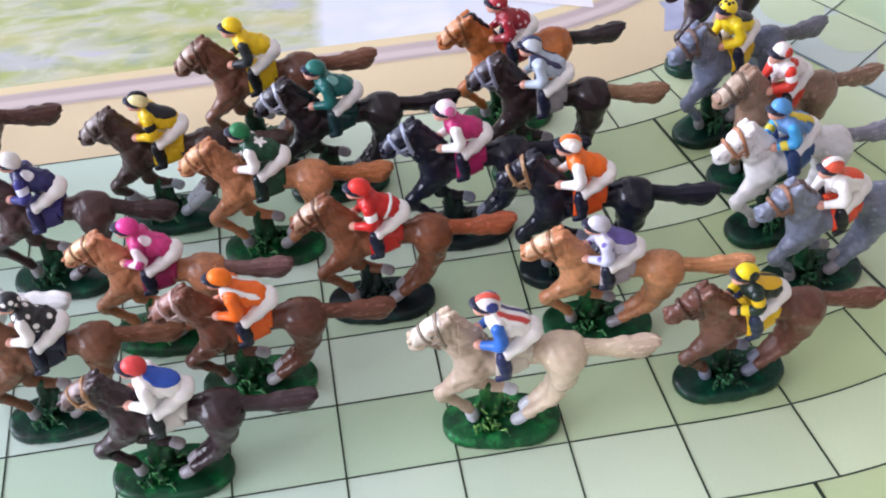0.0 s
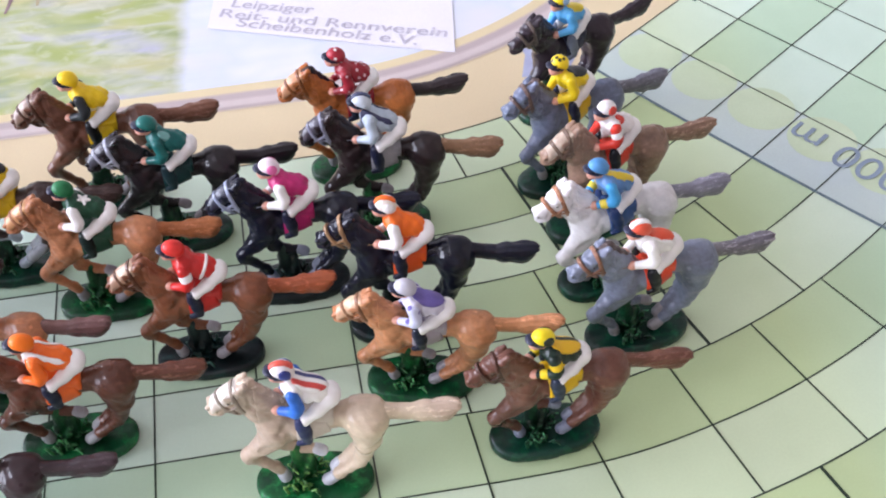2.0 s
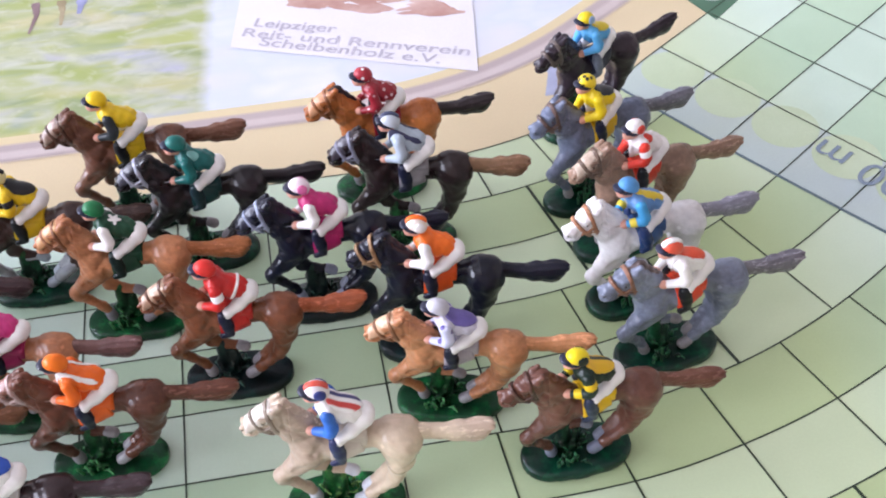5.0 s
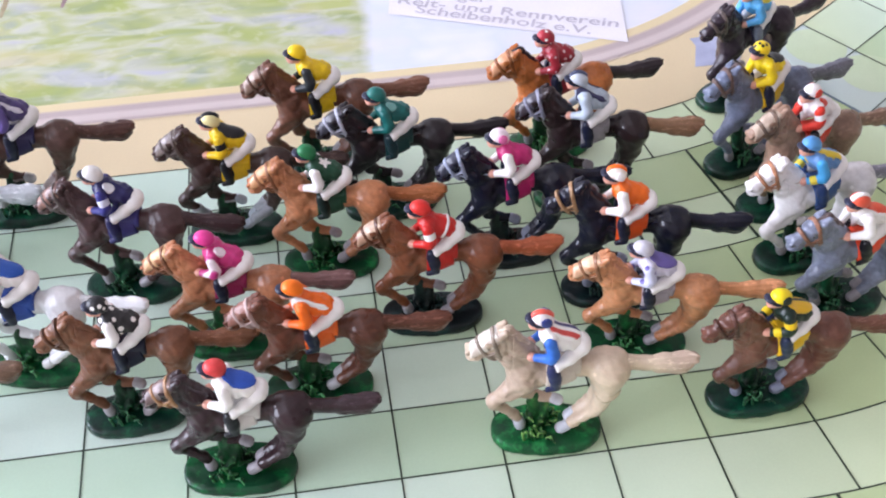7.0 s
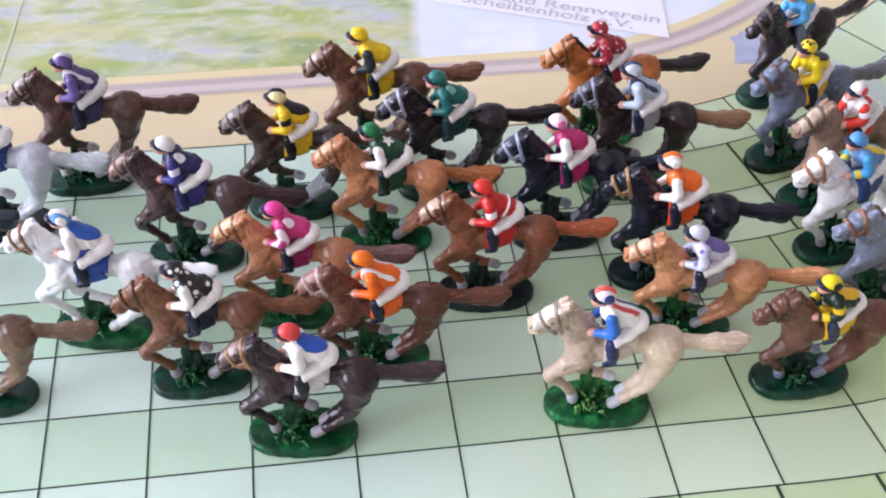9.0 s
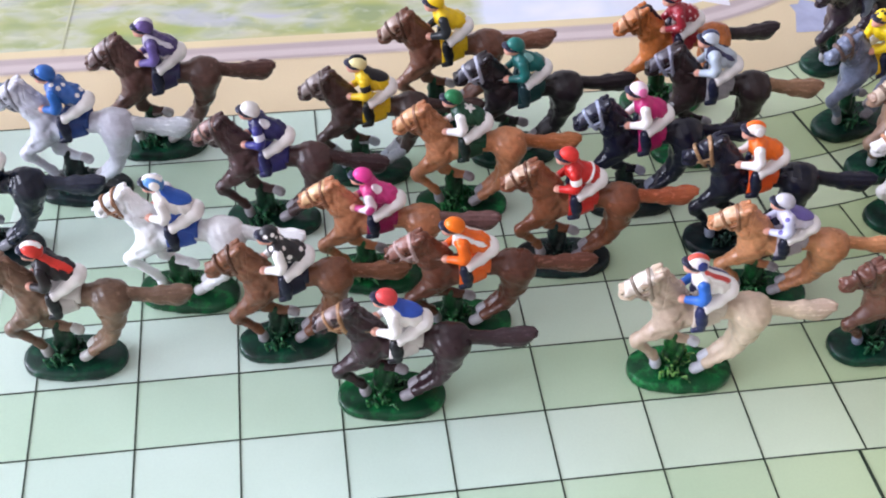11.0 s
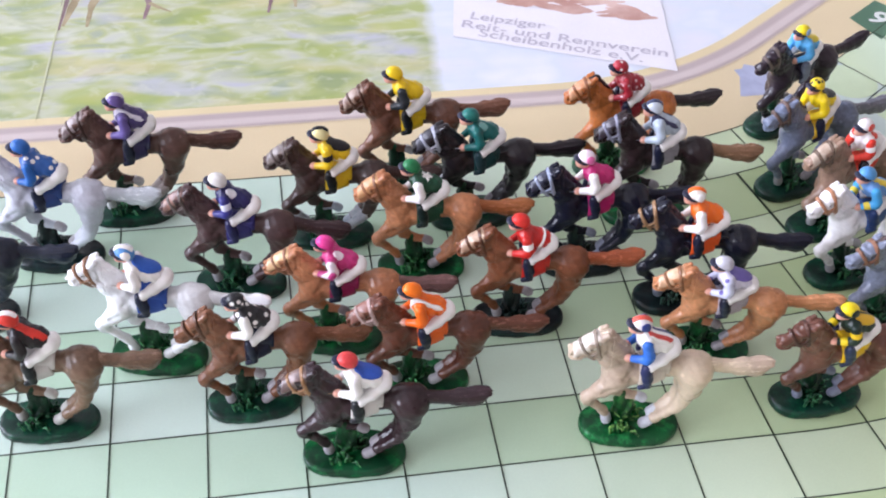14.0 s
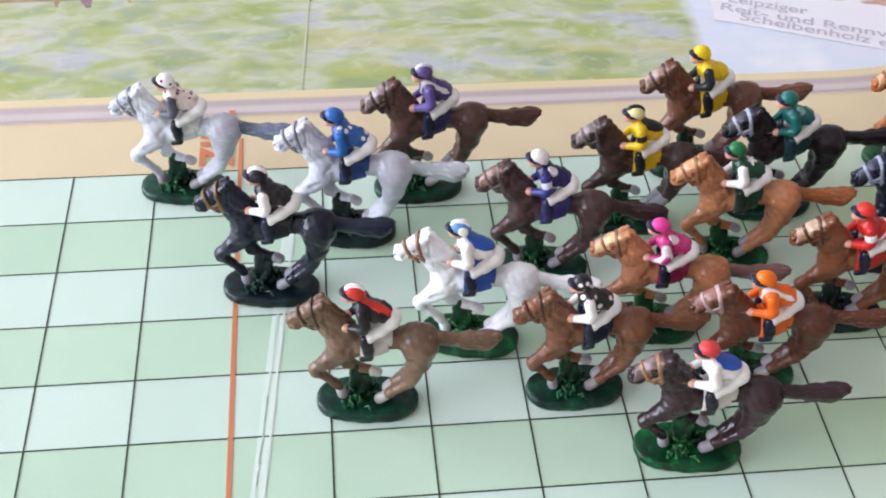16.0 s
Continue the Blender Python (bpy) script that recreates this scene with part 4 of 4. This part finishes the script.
@functools.lru_cache(maxsize=None)
def cast_mesh(left_out):
    """The cast without the painted areas that are left out."""
    verts, faces, slot = [], [], []
    n = 0
    for i, (name, f, lo, hi, h) in enumerate(SHAPES):
        if name in left_out:
            continue
        v, q = skinned(i)
        verts.append(v)
        faces.append(q + n)
        slot += [SLOTS.index(name)] * len(q)
        n += len(v)
    verts, faces = np.concatenate(verts) * U, np.concatenate(faces)
    me = bpy.data.meshes.new("horse_figurine")
    me.from_pydata(verts.tolist(), [], faces.tolist())
    me.polygons.foreach_set("material_index", slot)
    me.polygons.foreach_set("use_smooth", [True] * len(slot))
    me.update()
    return me


PAINTS = {}


def colour(spec, kind="cloth"):
    """A paint from (r, g, b), or a pattern from ("dots", rgb, rgb) or ("stripes", rgb, rgb, rgb)."""
    key = (spec, kind)
    if key not in PAINTS:
        if spec[0] == "dots":
            PAINTS[key] = dotted("dotted_silk", *spec[1:])
        elif spec[0] == "stripes":
            PAINTS[key] = striped("striped_silk", spec[1], spec[2], spec[3])
        elif kind == "mask":
            PAINTS[key] = patchy("blaze_paint", *spec)
        elif kind == "coat":
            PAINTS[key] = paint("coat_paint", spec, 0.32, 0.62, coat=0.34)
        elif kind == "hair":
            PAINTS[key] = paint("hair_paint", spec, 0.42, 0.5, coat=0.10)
        else:
            PAINTS[key] = paint("silk_paint", spec, 0.40, 0.30, coat=0.26)
    return PAINTS[key]


STANDS = {"bright": base_paint("bright_stand", (8, 88, 46), (36, 160, 84)), "green": base_paint("green_stand", (5, 68, 38), (12, 122, 62)), "dark": base_paint("dark_stand", (4, 50, 38), (8, 84, 56)), "black": base_paint("black_stand", (5, 24, 28), (10, 46, 46))}
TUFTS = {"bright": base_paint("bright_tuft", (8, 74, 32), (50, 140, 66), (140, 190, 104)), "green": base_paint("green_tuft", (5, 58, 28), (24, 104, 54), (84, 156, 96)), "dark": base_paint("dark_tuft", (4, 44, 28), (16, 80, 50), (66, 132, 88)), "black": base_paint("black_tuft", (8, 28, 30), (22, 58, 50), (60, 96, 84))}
WHITE, BLACK, NAVY, SKIN, GREY = (244, 240, 237), (20, 20, 26), (22, 25, 48), (216, 158, 138), (156, 151, 156)
INKY, PALEGREY, SLATE = (17, 24, 45), (193, 193, 204), (112, 120, 138)


def figure(x, y, turn, label, coat, helmet, jacket, sleeve=None, tail=None, mane=None, hoof=GREY, bridle=None, stand="green", side=None, stripe=None, sash=None, cloth=NAVY, face=None, peak=(38, 40, 60), boot=NAVY, cuff=None, belt=None, emblem=None, size=1.0, tall=1.0, breeches=WHITE, lean=0.0, sway=0.0, drop=0.0, band=None, braces=None, spot=None, armband=None, sock=None):
    """lean, sway: how far the cast was bent back or aside over its stand; drop: how far its tail hangs."""
    sleeve = sleeve or jacket
    look_up = {"coat": (coat, "coat"), "tail": (tail or coat, "hair"), "mane": (mane or coat, "hair"), "hoof": (hoof, "coat"), "sock": (sock or coat, "coat"), "bridle": (bridle or (tuple(int(c * 0.74) for c in coat) if sum(coat) > 200 else (96, 84, 80)), "cloth"),
               "helmet": (helmet, "cloth"), "helmet_side": (side or helmet, "cloth"), "helmet_stripe": (stripe or helmet, "cloth"), "jacket": (jacket, "cloth"), "sleeve": (sleeve, "cloth"), "sash": (sash or jacket, "cloth"),
               "breeches": (breeches, "cloth"), "boot": (boot, "cloth"), "cloth": (cloth, "cloth"), "flesh": (SKIN, "cloth"), "face": ((face or coat, coat), "mask"), "peak": (peak, "cloth"), "cuff": (cuff or sleeve, "cloth"), "belt": (belt or jacket, "cloth"), "eye": (tuple(int(c * 0.42) for c in coat), "cloth"), "emblem": (emblem or sash or jacket, "cloth"), "band": (band or jacket, "cloth"), "braces": (braces or jacket, "cloth"), "spot": (spot or jacket, "cloth"), "armband": (armband or sleeve, "cloth")}
    plain = [n for n, c in (("belt", belt), ("emblem", emblem), ("helmet_side", side), ("helmet_stripe", stripe), ("sash", sash), ("cuff", cuff), ("face", face), ("band", band), ("braces", braces), ("spot", spot), ("armband", armband), ("sock", sock)) if c is None]
    me = cast_mesh(tuple(plain)).copy()
    if lean or sway or drop:
        co = np.empty(3 * len(me.vertices), np.float32)
        me.vertices.foreach_get("co", co)
        co = co.reshape(-1, 3)
        high = np.clip(co[:, 2] - 0.13 * U, 0.0, None)
        back = np.clip(co[:, 0] - 0.70 * U, 0.0, None)
        co[:, 0] += lean * high
        co[:, 1] += sway * high
        co[:, 2] -= drop * back
        me.vertices.foreach_set("co", co.ravel())
        me.update()
    me.name = "horse_figurine"
    for name in SLOTS:
        if name == "stand":
            me.materials.append(STANDS[stand])
        elif name == "tuft":
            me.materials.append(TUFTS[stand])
        else:
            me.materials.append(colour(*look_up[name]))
    ob = new("horse_figurine", me)
    ob.matrix_world = pose(x * U, y * U, TOP + Z1, 0, 0, turn) @ Matrix.Diagonal((size, size, size * tall, 1))
    return tagged(ob, label, "figurine", "racehorse figurines on the board")


figure(-0.637, -0.311, -7.4, "pale grey horse with rider in white silks with dark red spots", PALEGREY, ("dots", WHITE, (110, 30, 40), 600.0, 0.30), ("dots", (232, 214, 206), (110, 30, 40), 560.0, 0.30), sleeve=(84, 88, 98), tail=SLATE, face=(152, 157, 170), cloth=(210, 210, 208), boot=BLACK, stand="dark", size=1.006, tall=0.982, lean=0.040, sway=0.014, drop=0.000)
figure(0.395, -2.038, -7.1, "black horse with rider in black waistcoat and white sleeves", INKY, (30, 28, 34), (38, 34, 38), sleeve=WHITE, stand="black", side=BLACK, stripe=WHITE, cloth=BLACK, hoof=(150, 150, 160), bridle=(120, 90, 60), size=1.006, tall=1.016, lean=0.047, sway=0.022, drop=-0.060)
figure(1.293, -1.169, -9.1, "light grey horse with rider in blue silks with white dots", PALEGREY, (42, 100, 176), ("dots", (34, 88, 160), WHITE), sleeve=(36, 96, 170), cloth=(34, 60, 120), stand="black", tail=(190, 192, 198), size=1.032, tall=1.012, lean=-0.009, sway=0.007, drop=-0.037)
figure(2.160, -0.478, 1.3, "dark brown horse with rider in purple silks", (92, 62, 54), (104, 84, 142), (80, 66, 116), sleeve=(104, 88, 150), braces=(214, 208, 220), cloth=(50, 44, 84), stand="dark", hoof=(190, 186, 188), face=(158, 144, 142), stripe=(206, 200, 214), sock=(140, 124, 122), size=1.012, tall=1.078, lean=0.088, sway=-0.024, drop=-0.009)
figure(1.376, -3.682, -5.7, "taupe brown horse with rider in black jacket with red sash", (120, 92, 74), (206, 54, 44), (34, 28, 32), band=(214, 56, 44), stripe=WHITE, cloth=(196, 190, 186), boot=BLACK, stand="dark", hoof=(170, 166, 164), size=0.981, tall=1.021, lean=0.003, sway=0.008, drop=-0.086)
figure(2.505, -2.909, -10.8, "white horse with rider in white jacket with blue panel", (240, 240, 242), (92, 146, 204), WHITE, sash=(40, 88, 176), side=WHITE, stripe=WHITE, cloth=(40, 76, 160), boot=NAVY, bridle=(150, 110, 84), hoof=(214, 214, 214), size=1.008, tall=1.000, lean=-0.035, sway=-0.006, drop=0.000)
figure(3.438, -1.917, -7.7, "dark brown horse with rider in navy jacket and white cap", (78, 53, 53), (228, 224, 220), (40, 38, 88), sleeve=(52, 50, 120), spot=(226, 224, 230), armband=(206, 206, 222), cloth=(54, 50, 116), boot=(40, 38, 84), stand="dark", face=(150, 110, 96), tail=(62, 42, 44), size=1.007, tall=0.982, lean=-0.027, sway=0.032, drop=0.095)
figure(3.517, -3.695, 1.7, "brown horse with rider in black silks with white dots", (124, 80, 57), ("dots", BLACK, WHITE, 560.0, 0.34), ("dots", (28, 26, 30), WHITE), sleeve=WHITE, cloth=NAVY, stand="dark", size=0.959, tall=0.994, lean=0.014, sway=0.056, drop=0.000)
figure(4.480, -2.869, -8.5, "chestnut horse with rider in pink jacket and pink cap", (187, 125, 90), (220, 60, 140), (204, 58, 126), spot=(240, 222, 230), cloth=(150, 30, 84), tail=(112, 80, 76), boot=NAVY, sleeve=("stripes", (188, 52, 122), (188, 52, 122), (240, 226, 232)), face=(228, 188, 140), size=1.000, tall=0.921, lean=0.006, sway=0.002, drop=-0.078)
figure(4.505, -4.517, -5.9, "very dark brown horse with rider in white jacket with blue back", (52, 33, 38), (208, 66, 66), WHITE, sash=(46, 84, 176), cloth=(206, 200, 196), boot=BLACK, face=(128, 104, 98), bridle=(150, 110, 76), size=1.014, tall=0.894, lean=0.036, sway=0.036, drop=-0.134)
figure(4.563, -1.194, -3.7, "dark brown horse with rider in yellow and black silks", (66, 46, 42), (232, 220, 160), (228, 190, 30), sash=(30, 28, 32), sock=(150, 152, 160), sleeve=(230, 190, 32), stripe=BLACK, armband=(30, 28, 32), cloth=(222, 184, 30), stand="dark", hoof=(160, 168, 180), face=(140, 128, 122), boot=BLACK, size=1.002, tall=0.982, lean=0.013, sway=0.017, drop=0.000)
figure(5.603, -0.259, 2.5, "brown horse with rider in yellow jacket with black sleeves", (112, 72, 56), (240, 200, 30), (236, 196, 30), sleeve=(40, 44, 48), cloth=(226, 186, 30), boot=BLACK, stand="dark", face=(170, 148, 134), size=1.032, tall=1.004, lean=-0.023, sway=0.025, drop=-0.075)
figure(5.585, -1.900, -5.1, "chestnut horse with rider in dark green jacket with white star", (191, 128, 90), (28, 112, 66), (24, 70, 48), sleeve=WHITE, cloth=(22, 66, 46), boot=(14, 32, 30), emblem=WHITE, tail=(160, 96, 58), face=(216, 166, 116), size=0.995, tall=0.976, lean=-0.027, sway=0.036, drop=-0.059)
figure(6.580, -2.864, -4.7, "bright bay horse with rider in red silks", (128, 75, 49), (214, 50, 44), (200, 40, 36), cloth=(196, 40, 34), belt=WHITE, armband=WHITE, tail=(160, 84, 54), boot=NAVY, stand="black", face=(202, 174, 148), size=1.005, tall=0.988, lean=0.001, sway=-0.025, drop=-0.118)
figure(5.323, -3.652, -2.7, "brown horse with rider in orange jacket striped white", (104, 60, 44), (250, 120, 26), (242, 108, 30), braces=WHITE, cloth=(240, 104, 34), boot=NAVY, bridle=(182, 156, 150), face=(150, 104, 92), size=1.015, tall=0.963, lean=-0.017, sway=-0.057, drop=-0.020)
figure(6.358, -1.048, 1.9, "black-brown horse with rider in teal silks", (30, 22, 28), (28, 108, 100), (22, 98, 94), spot=(120, 176, 170), cloth=(20, 60, 60), stand="dark", face=(66, 66, 78), bridle=(168, 170, 184), boot=(24, 50, 56), size=1.032, tall=0.967, lean=0.002, sway=-0.004, drop=-0.037)
figure(7.551, -2.030, -0.7, "black horse with rider in magenta jacket with white sleeves", (15, 17, 40), (240, 222, 230), (186, 44, 108), sleeve=WHITE, side=(222, 112, 166), cloth=(176, 36, 100), stand="black", hoof=(150, 156, 176), face=(48, 52, 70), bridle=(150, 158, 180), size=1.009, tall=1.011, lean=-0.019, sway=0.012, drop=0.000)
figure(8.531, -2.810, -8.7, "black horse with rider in orange jacket and white sleeves", (15, 17, 36), (238, 224, 212), (244, 112, 34), sleeve=WHITE, stripe=(242, 110, 34), side=WHITE, cloth=(236, 92, 34), stand="black", hoof=(150, 156, 176), bridle=(150, 116, 84), size=1.013, tall=1.050, lean=0.006, sway=-0.026, drop=-0.028)
figure(8.388, -0.312, 2.1, "orange bay horse with black tail, rider in spotted dark red", (186, 108, 58), ("dots", (170, 36, 52), WHITE, 560.0, 0.26), ("dots", (156, 28, 44), (230, 190, 195), 560.0, 0.26), tail=(44, 34, 38), mane=(40, 34, 40), cloth=(150, 30, 44), boot=NAVY, face=(214, 160, 120), size=1.011, tall=1.004, lean=-0.014, sway=-0.022, drop=-0.112)
figure(8.545, -1.286, -6.4, "black-brown horse with rider in silver grey silks", (40, 26, 28), (204, 212, 222), (176, 188, 200), braces=(58, 58, 86), cloth=(150, 146, 150), tail=(134, 100, 76), face=(74, 70, 82), bridle=(130, 130, 146), stripe=(70, 76, 104), size=1.011, tall=1.046, lean=-0.014, sway=0.004, drop=-0.008)
figure(8.588, -3.576, -10.8, "golden chestnut horse with rider in lilac jacket with purple spots", (193, 132, 93), (200, 198, 208), (212, 208, 226), face=(226, 190, 156), sash=(104, 92, 156), cloth=(170, 162, 172), boot=NAVY, sleeve=("dots", (206, 208, 232), (96, 84, 160)), size=1.002, tall=0.981, lean=0.007, sway=-0.139, drop=-0.113)
figure(7.447, -4.528, -7.2, "cream horse with rider in white jacket striped red and blue", (190, 168, 149), (232, 224, 224), WHITE, sleeve=(48, 104, 190), sash=("stripes", WHITE, (206, 70, 64), (50, 56, 110)), side=(50, 62, 130), stripe=(222, 92, 76), cloth=(204, 192, 178), boot=(34, 40, 80), hoof=(190, 190, 200), stand="bright", face=(232, 226, 218), size=1.012, tall=1.037, lean=-0.008, sway=-0.029, drop=-0.073)
figure(9.619, -4.420, 3.1, "brown horse with rider in dark green and yellow silks", (110, 70, 57), (232, 206, 30), (22, 40, 32), sash=("stripes", (226, 178, 26), (22, 40, 32), (226, 178, 26)), side=(24, 34, 30), armband=(226, 186, 30), cloth=(226, 182, 26), cuff=(230, 200, 30), boot=(36, 46, 70), stand="dark", hoof=(128, 132, 152), size=1.002, tall=0.992, lean=-0.022, sway=-0.098, drop=0.147)
figure(10.743, -2.603, 9.8, "white horse with rider in sky blue jacket with yellow sash", (240, 236, 236), (84, 146, 200), (98, 142, 194), sleeve=(70, 160, 214), band=(224, 196, 60), cloth=(60, 90, 140), tail=(140, 138, 150), boot=(40, 60, 104), bridle=(170, 120, 90), stand="dark", cuff=(228, 204, 70), size=1.029, tall=0.996, lean=-0.089, sway=-0.014, drop=0.003)
figure(10.826, -3.388, 8.3, "slate grey horse with rider in white jacket with red sash", (124, 130, 148), (226, 90, 66), WHITE, sash=(226, 84, 54), braces=WHITE, stripe=WHITE, cloth=(230, 76, 46), boot=BLACK, stand="dark", bridle=(140, 100, 80), tail=(130, 126, 134), mane=(98, 84, 82), size=1.033, tall=0.996, lean=-0.062, sway=-0.083, drop=0.019)
figure(10.812, -1.767, 13.1, "taupe horse with rider in white jacket with red sleeves", (148, 119, 101), (240, 234, 232), (238, 230, 228), spot=(214, 58, 44), side=(218, 70, 58), armband=WHITE, sleeve=(214, 58, 44), cloth=(212, 60, 40), stand="dark", boot=BLACK, face=(190, 170, 150), size=1.009, tall=1.046, lean=0.042, sway=-0.081, drop=0.041)
figure(10.666, -0.967, 17.4, "slate grey horse with rider in yellow silks and dotted cap", (112, 120, 142), ("dots", (240, 210, 30), BLACK, 640.0, 0.34), (236, 206, 34), sash=(46, 50, 56), cloth=(222, 180, 40), stand="dark", tail=(120, 120, 130), bridle=(104, 84, 78), mane=(92, 78, 76), size=1.008, tall=1.046, lean=-0.032, sway=-0.036, drop=0.010)
figure(10.945, 0.305, 22.6, "black-brown horse with rider in light blue jacket with yellow sash", (48, 36, 46), (240, 214, 40), (90, 170, 222), sash=(224, 200, 60), side=(150, 180, 210), cloth=(40, 40, 60), stand="dark", boot=(110, 116, 130), size=0.997, tall=1.003, lean=-0.006, sway=-0.056, drop=-0.190)
